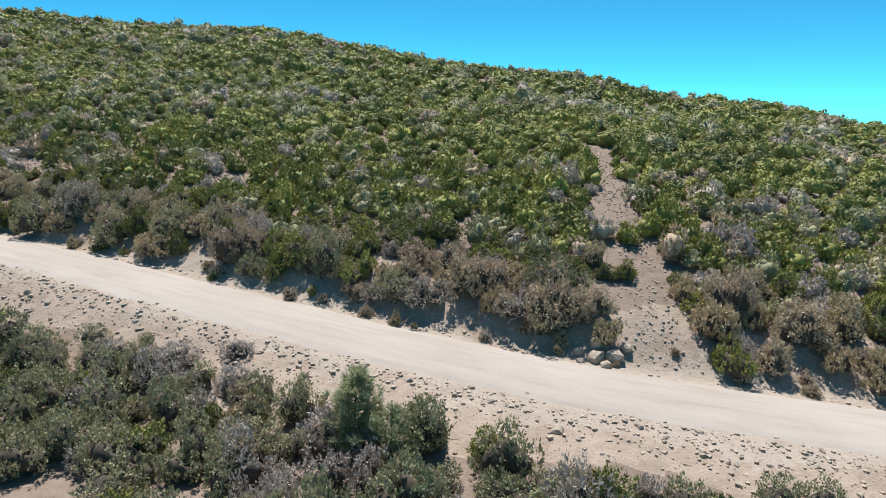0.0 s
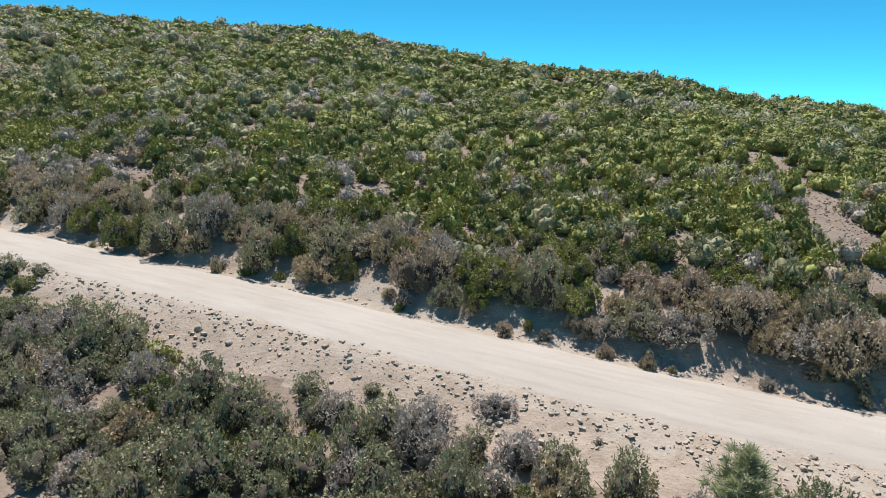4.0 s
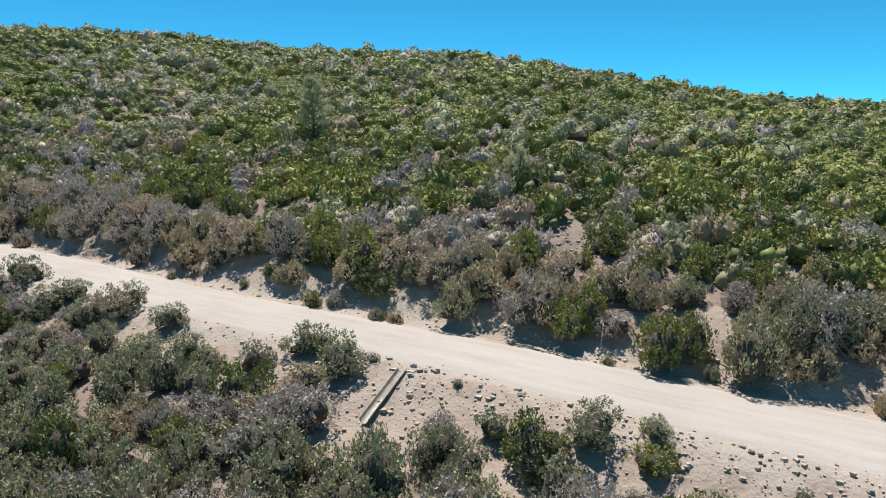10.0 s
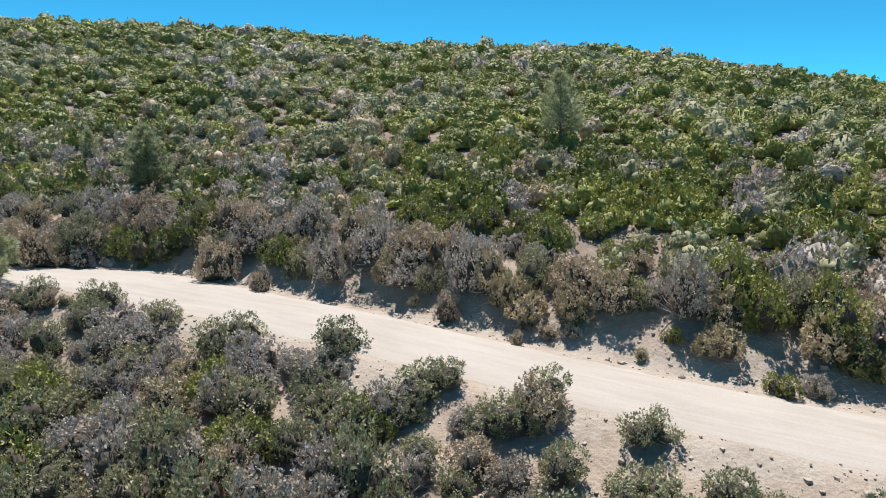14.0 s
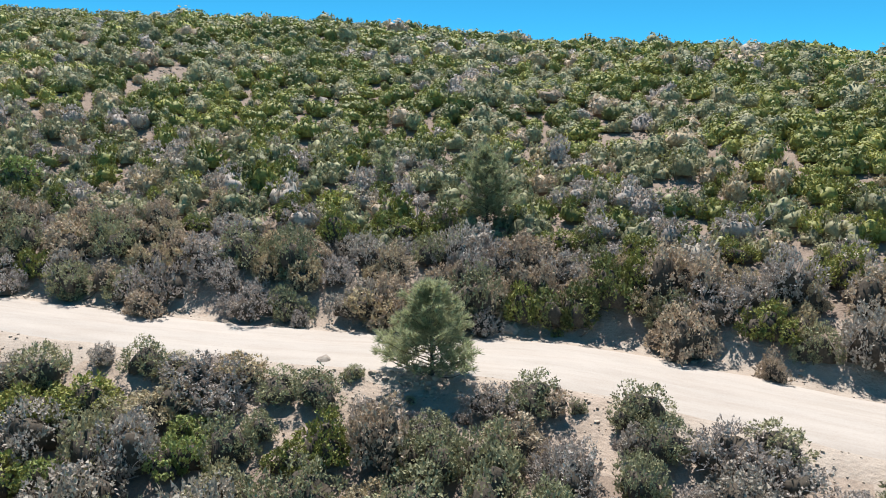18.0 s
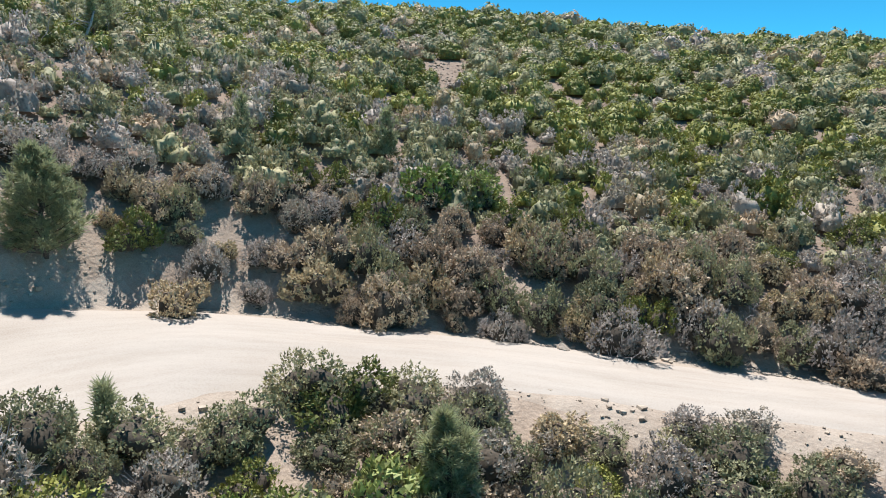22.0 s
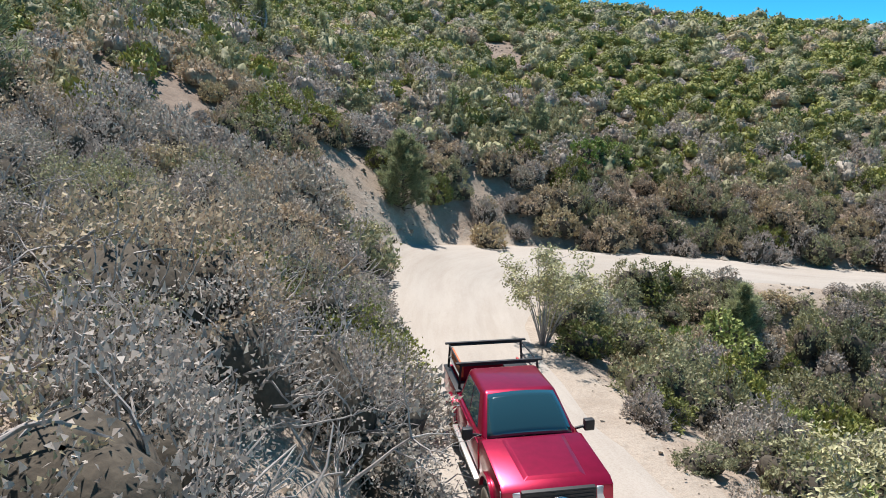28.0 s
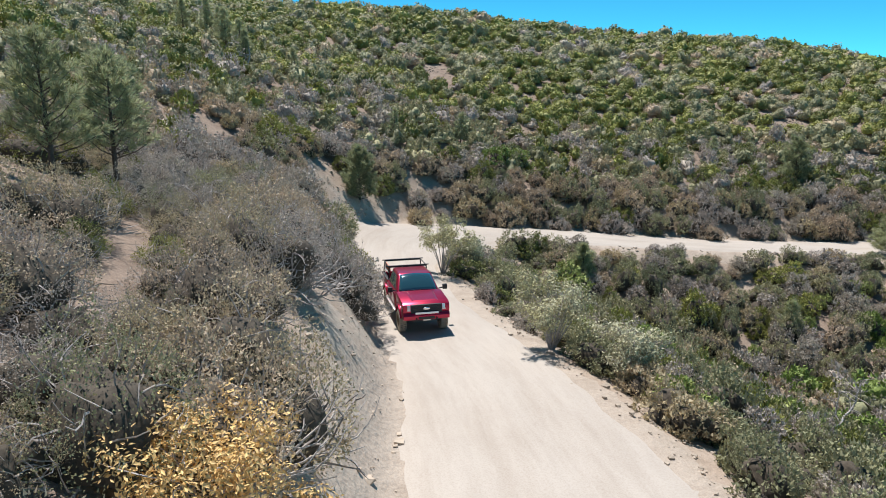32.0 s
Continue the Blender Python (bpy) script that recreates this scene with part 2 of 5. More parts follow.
HILL_X = [-190, -155, -130, -105, -80, -55, -30, -5, 20, 45]
HILL_SLOPE = [0.49, 0.475, 0.382, 0.354, 0.393, 0.36, 0.265, 0.45, 0.176, 0.202]
HILL_DEPTH = [104, 110, 143.708, 148.201, 90.795, 76.347, 76.459, 39.061, 73.413, 51.834]


def crossfall(y, sd, hw):
    """The turning place in the bend tilts up towards the bank."""
    return 0.22 * np.clip(sd, -hw, hw + 0.8) * np.exp(-((y - 22.5) / 5.5) ** 2)


def land(x, y):
    """Height of the ground, and the distance from the road's middle."""
    sd, zr, hw = to_road(x, y)
    west = ease(-(x + 132.5) / 1.2) * ease((30 - y) / 2.2)     # the cut beyond the bend
    leg = west * ease((15 - y) / 1.2)
    u = np.maximum(sd - hw - 1.1 + 0.7 * leg + 0.9 * (west - leg), 0)
    bank = 0.8 * (1 - np.exp(-(u / 2.0) ** 2)) * (1 - west)
    flank = ease(-(x + 136) / 2.5) * ease((48 - y) / 5) * (1 - west)
    bank = bank + 2.7 * flank * (1 - np.exp(-(u / 4.4) ** 2)) + (west - leg) * 3.2 * (1 - np.exp(-(u / 3.0) ** 1.25)) + leg * 2.2 * (1 - np.exp(-u / 0.95))
    s, dc = blend(x, HILL_X, HILL_SLOPE, 18), blend(x, HILL_X, HILL_DEPTH, 18)
    v, over = np.minimum(u, dc), np.maximum(u - dc, 0)
    up = bank + s * (v - v * v / (2 * dc)) - 0.14 * over * over / (over + 40)
    ridge = blend(x, [-90, -50, -10, 30], [4.0, 3.9, 6.9, 3.0], 25) * np.exp(-((y - 130.3) / 21.4) ** 2) * ease((x + 85) / 12)
    o = np.maximum(-sd - hw - 0.9, 0)
    first = 0.04 + 0.38 * ease(-(x + 18) / 4)
    gully = 0.22 + 0.28 * np.exp(-((x + 118) / 18) ** 2)
    down = -(first * np.minimum(o, 3) + gully * np.maximum(o - 3, 0) * np.exp(-np.maximum(o - 3, 0) / 90))
    z = zr + up + ridge + down + crossfall(y, sd, hw)
    far = np.maximum(np.hypot(x + 60, y - 50) - 190, 0)
    return z - 170 * (1 - np.exp(-far / 260)) , sd, hw


# ---- ground and road ----
LATTICE = np.random.default_rng(7).random((256, 256))


def rough_noise(x, y, size, octaves=4, gain=0.5):
    """Smooth random relief between -1 and 1 with features of that size."""
    out, amp, total = np.zeros_like(x), 1.0, 0.0
    for o in range(octaves):
        u, v = x / size * 2**o + 17.3 * o, y / size * 2**o + 9.1 * o
        i, j = np.floor(u).astype(int), np.floor(v).astype(int)
        a, b = u - i, v - j
        a, b = a * a * (3 - 2 * a), b * b * (3 - 2 * b)
        i0, i1, j0, j1 = i % 256, (i + 1) % 256, j % 256, (j + 1) % 256
        n = (LATTICE[i0, j0] * (1 - a) + LATTICE[i1, j0] * a) * (1 - b) + (LATTICE[i0, j1] * (1 - a) + LATTICE[i1, j1] * a) * b
        out, total, amp = out + amp * (2 * n - 1), total + amp, amp * gain
    return out / total


def raw_mesh(name, verts, faces, mats, slots=None, smooth=False):
    """A mesh from arrays: faces all with the same number of corners."""
    me = bpy.data.meshes.new(name)
    n, k = faces.shape
    me.vertices.add(len(verts))
    me.vertices.foreach_set("co", np.ascontiguousarray(verts, np.float32).ravel())
    me.loops.add(n * k)
    me.loops.foreach_set("vertex_index", np.ascontiguousarray(faces, np.int32).ravel())
    me.polygons.add(n)
    me.polygons.foreach_set("loop_start", np.arange(0, n * k, k, dtype=np.int32))
    for m in mats:
        me.materials.append(m)
    if slots is not None:
        me.polygons.foreach_set("material_index", np.ascontiguousarray(slots, np.int32))
    me.polygons.foreach_set("use_smooth", np.full(n, smooth))
    me.update(calc_edges=True)
    me.validate()
    return me


def grid_faces(nx, ny):
    i = np.arange(nx * ny).reshape(nx, ny)
    return np.stack([i[:-1, :-1], i[1:, :-1], i[1:, 1:], i[:-1, 1:]], -1).reshape(-1, 4)


def relief(x, y, sd, hw):
    """Lumps of the hillside, furrows in the cut bank, none on the road."""
    side = np.abs(sd) - hw
    off = np.clip((side - 0.7) / 1.5, 0, 1)
    lumps = 0.22 * rough_noise(x, y, 6.0, 3) * np.clip((side - 2) / 6, 0, 1)
    bank = np.exp(-((sd - hw - 2.6) / 1.9) ** 2)
    furrow = (0.34 * np.abs(rough_noise(x * 1.9, y * 0.9, 1.7, 4, 0.6)) + 0.2 * rough_noise(x, y, 3.2, 3)) * bank
    furrow = furrow * (1 + 0.9 * ease(-(x + 137) / 1.5) * ease((30 - y) / 2))
    slope = 0.17 * rough_noise(x, y, 1.1, 3, 0.6) * np.exp(-((sd + hw + 2.5) / 2.5) ** 2)
    return (lumps + furrow + slope) * off + 0.05 * rough_noise(x, y, 0.9, 2) * off - 0.05 * (1 - off)


def far_steps(a, b, step, reach, grow=1.28):
    out, s = list(np.arange(a, b, step)), step
    lo, hi = [a], [out[-1]]
    while hi[-1] - out[-1] < reach:
        s *= grow
        hi.append(hi[-1] + s), lo.append(lo[-1] - s)
    return np.array(lo[:0:-1] + out + hi[1:])


gx = far_steps(-172, 34, 0.5, 2600)
mid = np.concatenate([np.arange(-46, 8, 0.9), np.arange(8, 64, 0.42), np.arange(64, 170, 1.5)])
tail = far_steps(0, 3, 1.5, 2600)
gy = np.concatenate([mid[0] + tail[tail < 0], mid, mid[-1] + tail[tail > 2] - 1.5])
GX, GY = np.meshgrid(gx, gy, indexing="ij")
GZ, SD, HW = land(GX, GY)
GZ = GZ + relief(GX, GY, SD, HW)
quad = grid_faces(len(gx), len(gy))
side = (np.abs(SD) - HW + 2.2 * rough_noise(GX, GY, 3.0, 3)).ravel()
slots = np.digitize(side[quad].mean(1), [1.5, 4.6])
BANK_SOIL = soil("bank_soil", (0.448, 0.362, 0.290), (0.392, 0.312, 0.245), (0.262, 0.204, 0.154), 0.75, 1.0)
VERGE_SOIL = soil("verge_soil", (0.462, 0.392, 0.322), (0.420, 0.350, 0.284), (0.315, 0.254, 0.200), 0.7, 0.9)
ground = new("ground", raw_mesh("ground", np.stack([GX, GY, GZ], -1).reshape(-1, 3), quad, [VERGE_SOIL, BANK_SOIL, SOIL], slots, True))
tagged(ground, "pale dry hillside of stony tan soil", "ground", kind="structure")


def surface(x, y):
    """Height of the ground with its relief, for arrays."""
    x, y = np.asarray(x, float), np.asarray(y, float)
    z, sd, hw = land(x, y)
    return z + relief(x, y, sd, hw), sd, hw


s_line = smooth_line(ROAD_LINE, 0.5)
s_dir = np.gradient(s_line[:, :2], axis=0)
s_dir /= np.linalg.norm(s_dir, axis=1)[:, None]
across = np.linspace(-1, 1, 15)
arc = np.arange(len(s_line)) * 0.5
edge = s_line[:, 3] + 0.55 - 0.3 * ease(-(s_line[:, 0] + 130) / 1.5) * ease((s_line[:, 1] - 4) / 2)
left = edge + 0.35 * rough_noise(arc, arc * 0, 3.0, 4, 0.65)
right = edge + 0.35 * rough_noise(arc, arc * 0 + 50, 3.0, 4, 0.65)
half = np.where(across[None] < 0, left[:, None], right[:, None])
off = across[None] * half
RX = s_line[:, 0, None] + s_dir[:, 1, None] * off
RY = s_line[:, 1, None] - s_dir[:, 0, None] * off
rut = 0.03 * np.exp(-((np.abs(off) - 0.85) / 0.32) ** 2) + 0.012 * rough_noise(RX, RY, 0.8, 3)
crown = s_line[:, 2, None] + 0.03 - rut + 0.03 * np.exp(-(off / 0.5) ** 2) + crossfall(RY, off, s_line[:, 3, None])
under = surface(RX, RY)[0]
RZ = crown + (under - 0.04 - crown) * np.abs(across[None]) ** 8
road = new("road", raw_mesh("road", np.stack([RX, RY, RZ], -1).reshape(-1, 3), grid_faces(*RX.shape), [ROAD_DUST], None, True))
uv = road.data.uv_layers.new(name="along")
pts = np.stack([off + 40, np.broadcast_to(arc[:, None] * 0.13, off.shape)], -1).reshape(-1, 2)
loop = np.empty(len(road.data.loops), np.int32)
road.data.loops.foreach_get("vertex_index", loop)
uv.data.foreach_set("uv", pts[loop].astype(np.float32).ravel())
rim_uv = road.data.uv_layers.new(name="rim")
pts = np.stack([np.broadcast_to(np.abs(across), off.shape), 0 * off], -1).reshape(-1, 2)
rim_uv.data.foreach_set("uv", pts[loop].astype(np.float32).ravel())
tagged(road, "pale graded dirt road with faint wheel ruts", "road", kind="structure")

# ---- plants ----
def leaves(rng, at, out, size, width, up=0.75, loose=0.7):
    """Leaf blades: pointed four-cornered faces at the points, facing roughly outwards."""
    n = len(at)
    nor = out + loose * rng.normal(size=(n, 3)) + (0, 0, up)
    nor /= np.linalg.norm(nor, axis=1)[:, None]
    a = np.cross(nor, rng.normal(size=(n, 3)))
    a /= np.linalg.norm(a, axis=1)[:, None]
    b = np.cross(nor, a)
    l = (size * (0.6 + 0.8 * rng.random(n)))[:, None]
    w = l * width
    v = np.stack([at - a * l, at - b * w + nor * w * 0.3, at + a * l, at + b * w + nor * w * 0.3], 1)
    return v.reshape(-1, 3), np.arange(4 * n).reshape(n, 4)


def blades(rng, at, way, size, width, loose=0.35):
    """Narrow upright leaves or needles that point along the ways."""
    n = len(at)
    d = way + loose * rng.normal(size=(n, 3))
    d /= np.linalg.norm(d, axis=1)[:, None]
    s = np.cross(d, rng.normal(size=(n, 3)))
    s /= np.linalg.norm(s, axis=1)[:, None]
    l = (size * (0.6 + 0.8 * rng.random(n)))[:, None]
    v = np.stack([at - s * l * width, at + s * l * width, at + d * l + s * l * width * 0.3, at + d * l - s * l * width * 0.3], 1)
    return v.reshape(-1, 3), np.arange(4 * n).reshape(n, 4)


def slivers(rng, at, way, out, size, width, loose=0.4):
    """Three-cornered leaves along the ways, their faces turned outwards."""
    n = len(at)
    d = way + loose * rng.normal(size=(n, 3))
    d /= np.linalg.norm(d, axis=1)[:, None]
    s = np.cross(d, out + 0.45 * rng.normal(size=(n, 3)))
    s /= np.linalg.norm(s, axis=1)[:, None] + 1e-9
    l = (size * (0.6 + 0.8 * rng.random(n)))[:, None]
    v = np.stack([at - s * l * width, at + s * l * width, at + d * l * 1.6], 1)
    return v.reshape(-1, 3), np.arange(3 * n).reshape(n, 3)


def joined(parts):
    """Several meshes as one; four-cornered faces are halved where others have three corners."""
    V, F, k = [], [], 0
    three = any(f.shape[1] == 3 for v, f in parts)
    for v, f in parts:
        if three and f.shape[1] == 4:
            f = np.concatenate([f[:, :3], f[:, (0, 2, 3)]])
        V.append(v), F.append(f + k)
        k += len(v)
    return np.concatenate(V), np.concatenate(F)


def rod(points, r0, r1, sides=4):
    """A tapered, bent stem."""
    P = np.array(points, float)
    n = len(P)
    d = np.gradient(P, axis=0)
    d /= np.linalg.norm(d, axis=1)[:, None] + 1e-9
    s = np.cross(d, (0.31, 0.87, 0.2))
    s /= np.linalg.norm(s, axis=1)[:, None]
    t = np.cross(d, s)
    r = np.linspace(r0, r1, n)[:, None, None]
    a = np.linspace(0, 2 * np.pi, sides, endpoint=False)
    ring = P[:, None] + r * (s[:, None] * np.cos(a)[None, :, None] + t[:, None] * np.sin(a)[None, :, None])
    i = np.arange(n * sides).reshape(n, sides)
    j = np.roll(i, -1, 1)
    f = np.stack([i[:-1], j[:-1], j[1:], i[1:]], -1).reshape(-1, 4)
    return ring.reshape(-1, 3), f


def dome_points(rng, n, flat=0.85):
    d = rng.normal(size=(n, 3))
    d[:, 2] = np.abs(d[:, 2]) * 1.1 - 0.15
    d /= np.linalg.norm(d, axis=1)[:, None]
    return d * (1, 1, flat)


def reach_of(c, rad, d):
    """How far a shrub of clumps reaches along the ways d from its middle."""
    o = c - (0, 0, 0.15)
    b = d @ o.T
    h = b * b - (o * o).sum(1) + rad ** 2
    return np.where(h > 0, b + np.sqrt(np.maximum(h, 0)), 0.34).max(-1)


def clump_set(rng, clumps, flat):
    """Rounded heads that together make a shrub of radius 1."""
    c = dome_points(rng, clumps, flat) * (0.5 + 0.22 * rng.random((clumps, 1))) + (0, 0, 0.2)
    c[:, :2] *= 1 + 0.16 * rng.normal(size=2)
    return c, 0.26 + 0.16 * rng.random(clumps)


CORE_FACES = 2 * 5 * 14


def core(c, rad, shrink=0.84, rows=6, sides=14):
    """The closed inside of a shrub: a lumpy dome just under its leaves, darkened on near shrubs as gap shade."""
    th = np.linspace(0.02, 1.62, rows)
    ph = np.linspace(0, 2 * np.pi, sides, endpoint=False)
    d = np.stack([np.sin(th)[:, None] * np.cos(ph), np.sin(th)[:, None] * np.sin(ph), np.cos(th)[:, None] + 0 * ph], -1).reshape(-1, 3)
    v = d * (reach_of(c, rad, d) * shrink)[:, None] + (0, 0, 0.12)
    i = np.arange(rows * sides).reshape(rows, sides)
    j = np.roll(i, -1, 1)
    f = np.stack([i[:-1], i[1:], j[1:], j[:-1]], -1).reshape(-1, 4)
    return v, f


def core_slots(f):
    """The inside, which comes last in a shrub's mesh, gets the twig brown kept dark as leaf-gap shade."""
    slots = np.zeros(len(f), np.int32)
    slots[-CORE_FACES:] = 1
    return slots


def sprigs(seed, n, each, size, width, clumps=14, flat=0.85, upright=0.3, tuft=0.045, shrink=0.76):
    """Foliage of a shrub of radius 1: many twigs that point out and up, each set with small leaves towards its end."""
    rng = np.random.default_rng(seed)
    c, rad = clump_set(rng, clumps, flat)
    d = dome_points(rng, n, 1.0)
    d[:, 2] = np.abs(d[:, 2]) * 0.95 + 0.02
    d /= np.linalg.norm(d, axis=1)[:, None]
    reach = reach_of(c, rad, d)
    tip = d * (reach * (1.0 + 0.12 * rng.random(n)))[:, None] + (0, 0, 0.15)
    tip[:, 2] += upright * 0.22 * rng.random(n)
    way = d + (0, 0, upright) + 0.25 * rng.normal(size=d.shape)
    way /= np.linalg.norm(way, axis=1)[:, None]
    k = np.repeat(np.arange(n), each)
    q = rng.random(n * each) ** 0.8
    at = tip[k] - way[k] * (q * 0.17)[:, None] + rng.normal(size=(n * each, 3)) * tuft * (0.5 + q)[:, None]
    at[:, 2] = np.maximum(at[:, 2], 0.02 + 0.08 * rng.random(len(at)))
    away = tip[:, None] - c[None]
    face = away[np.arange(n), np.linalg.norm(away, axis=2).argmin(1)]
    face = face / (np.linalg.norm(face, axis=1)[:, None] + 1e-6) + 0.4 * d
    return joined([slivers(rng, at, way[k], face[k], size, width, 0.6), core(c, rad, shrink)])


def leaf_shell(seed, n, size, clumps, flat, shrink=0.86):
    """Foliage of a shrub farther off: overlapping leaves that lie on its rounded heads."""
    rng = np.random.default_rng(seed)
    c, rad = clump_set(rng, clumps, flat)
    d = dome_points(rng, n, 1.0)
    d[:, 2] = np.abs(d[:, 2]) + 0.02
    d /= np.linalg.norm(d, axis=1)[:, None]
    at = d * (reach_of(c, rad, d) * (0.93 + 0.12 * rng.random(n)))[:, None] + (0, 0, 0.14)
    away = at[:, None] - c[None]
    near = np.linalg.norm(away, axis=2).argmin(1)
    out = away[np.arange(n), near]
    out = out / (np.linalg.norm(out, axis=1)[:, None] + 1e-6) + 0.3 * d + 0.4 * rng.normal(size=(n, 3))
    out /= np.linalg.norm(out, axis=1)[:, None]
    along = np.cross(out, rng.normal(size=(n, 3)))
    along /= np.linalg.norm(along, axis=1)[:, None] + 1e-9
    l = size * (0.7 + 0.6 * rng.random(n))
    lean = out * (0.25 + 0.3 * rng.normal(size=(n, 1)))
    s = np.cross(out, along)
    v = np.stack([at - (along * 0.6 + s * 0.75) * l[:, None], at - (along * 0.6 - s * 0.75) * l[:, None], at + (along + lean) * l[:, None]], 1)
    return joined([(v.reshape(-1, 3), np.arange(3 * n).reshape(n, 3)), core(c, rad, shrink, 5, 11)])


def shrub_stems(seed, n=7, r=0.03, reach=0.85):
    rng = np.random.default_rng(seed + 500)
    out = []
    for _ in range(n):
        d = dome_points(rng, 1)[0]
        mid_ = d * reach * 0.45 + rng.normal(size=3) * 0.07
        out.append(rod([(0.06 * d[0], 0.06 * d[1], -0.1), mid_ * (0.7, 0.7, 0.8), mid_ * 1.3 + (0, 0, 0.1), d * reach + (0, 0, 0.15)], r, r * 0.25, 3))
    return joined(out)


def twiggy(seed, n=60, r=0.011):
    """Bare crooked twigs of a dry shrub of radius 1."""
    rng = np.random.default_rng(seed + 900)
    out = []
    for _ in range(n):
        d = dome_points(rng, 1)[0]
        p = d * (0.3 + 0.25 * rng.random()) + rng.normal(size=3) * 0.06
        side_ = np.cross(d, rng.normal(size=3))
        pts = [p]
        for _ in range(5):
            d = d + 0.35 * rng.normal(size=3) + 0.3 * side_
            d /= np.linalg.norm(d)
            p = p + d * (0.1 + 0.06 * rng.random())
            pts.append(np.maximum(p, (-9, -9, 0.03)))
        out.append(rod(pts, r, r * 0.3, 3))
    return joined(out)


KINDS = {  # material, leaf length, breadth, upright sprays, height against breadth
    "manzanita": (GREEN, 0.085, 0.62, False, 0.80),
    "sage": (SAGE, 0.075, 0.5, True, 0.95),
    "grey": (GREY, 0.075, 0.42, True, 0.85),
    "brown": (BROWN, 0.085, 0.6, False, 0.95),
    "tan": (TAN, 0.10, 0.3, True, 0.95),
    "bright": (BRIGHT, 0.10, 0.65, False, 0.9),
}
NEAR_MESH, NEAR_STEM, FAR_SHAPE = {}, {}, {}
for number, (kind, (mat, size, width, spray, flat)) in enumerate(KINDS.items()):
    for k in range(4):
        seed = 31 * number + k
        wisp = 0.5 if spray else 0.12
        heads = 11 if spray else 9
        fine = sprigs(seed, 220, 12, size * 0.58, max(0.6, width), heads, flat, wisp)
        v, f = fine
        NEAR_MESH[kind, k] = raw_mesh("foliage", v, f, [mat, INNER_SHADE], core_slots(f), True)
        parts = [shrub_stems(seed, 4)]
        if kind in ("grey", "brown"):
            parts.append(twiggy(seed, 30 if kind == "grey" else 16))
        v, f = joined(parts)
        NEAR_STEM[kind, k] = raw_mesh("stem", v, f, [DEAD if kind == "grey" else TWIG])
        FAR_SHAPE[kind, k, 5] = sprigs(seed + 9, 150, 11, size * 0.68, max(0.6, width), heads, flat, wisp)
        FAR_SHAPE[kind, k, 0] = sprigs(seed + 7, 72, 8, size * 1.05, 0.65, 9, flat, 0.3 if spray else 0.08, 0.05, 0.82)
        FAR_SHAPE[kind, k, 2] = sprigs(seed + 3, 260, 13, size * 0.48, max(0.6, width), 12, flat, 0.3, 0.05)
        FAR_SHAPE[kind, k, 4] = sprigs(seed + 3, 330, 12, size * 0.29, max(0.6, width), 15, flat, 0.34, 0.04, 0.68)
        FAR_SHAPE[kind, k, 6] = sprigs(seed + 3, 430, 11, size * 0.215, max(0.6, width), 16, flat, 0.34, 0.035, 0.68)
        FAR_SHAPE[kind, k, 1] = leaf_shell(seed + 7, 280, 0.09, 8, flat, 0.9)
        FAR_SHAPE[kind, k, 3] = leaf_shell(seed + 7, 130, 0.13, 7, flat, 0.9)

# bare places on the hillside: x, y, half lengths
BARE = [(-36, 47.7, 1.9, 1.3), (-53.4, 45.2, 2.2, 1.6), (-34, 52.2, 1.3, 0.9), (-54.2, 52.3, 1.5, 1.0), (-65.2, 59, 1.5, 0.9), (-31.6, 48.2, 1.1, 1.2),
        (-78.3, 45.6, 1.3, 1.0), (-105.9, 47.9, 1.6, 1.1), (-121.3, 58.8, 0.9, 2.4), (-118.1, 54.2, 0.9, 1.8), (-141.4, 65.4, 1.7, 2.6), (-139.2, 60.9, 1.2, 2.8),
        (-120.6, 40.2, 1.4, 0.9), (-98, 67.2, 1.5, 1.2), (-101.4, 64.7, 1.5, 1.1), (-31.4, 147, 4.5, 3.0), (-93.6, 57.4, 1.4, 0.9), (-122.8, 63.6, 1.6, 0.8),
        (-71, 47.2, 1.2, 0.9), (-26.5, 60, 1.4, 1.0), (-142.2, -5.8, 2.4, 3.8), (-145.4, -6.6, 2.4, 3.4), (-143.8, -2.6, 2.2, 2.0), (-147.8, 17.0, 1.3, 2.6), (-131.9, -16.2, 2.3, 2.3),
        (-56.2, 29.4, 2.7, 2.4), (-100.3, 34.2, 1.7, 1.4), (-139.4, 3.6, 1.0, 1.3), (-118.9, 36.6, 1.0, 0.8), (-86.4, 44.0, 1.0, 0.8)]


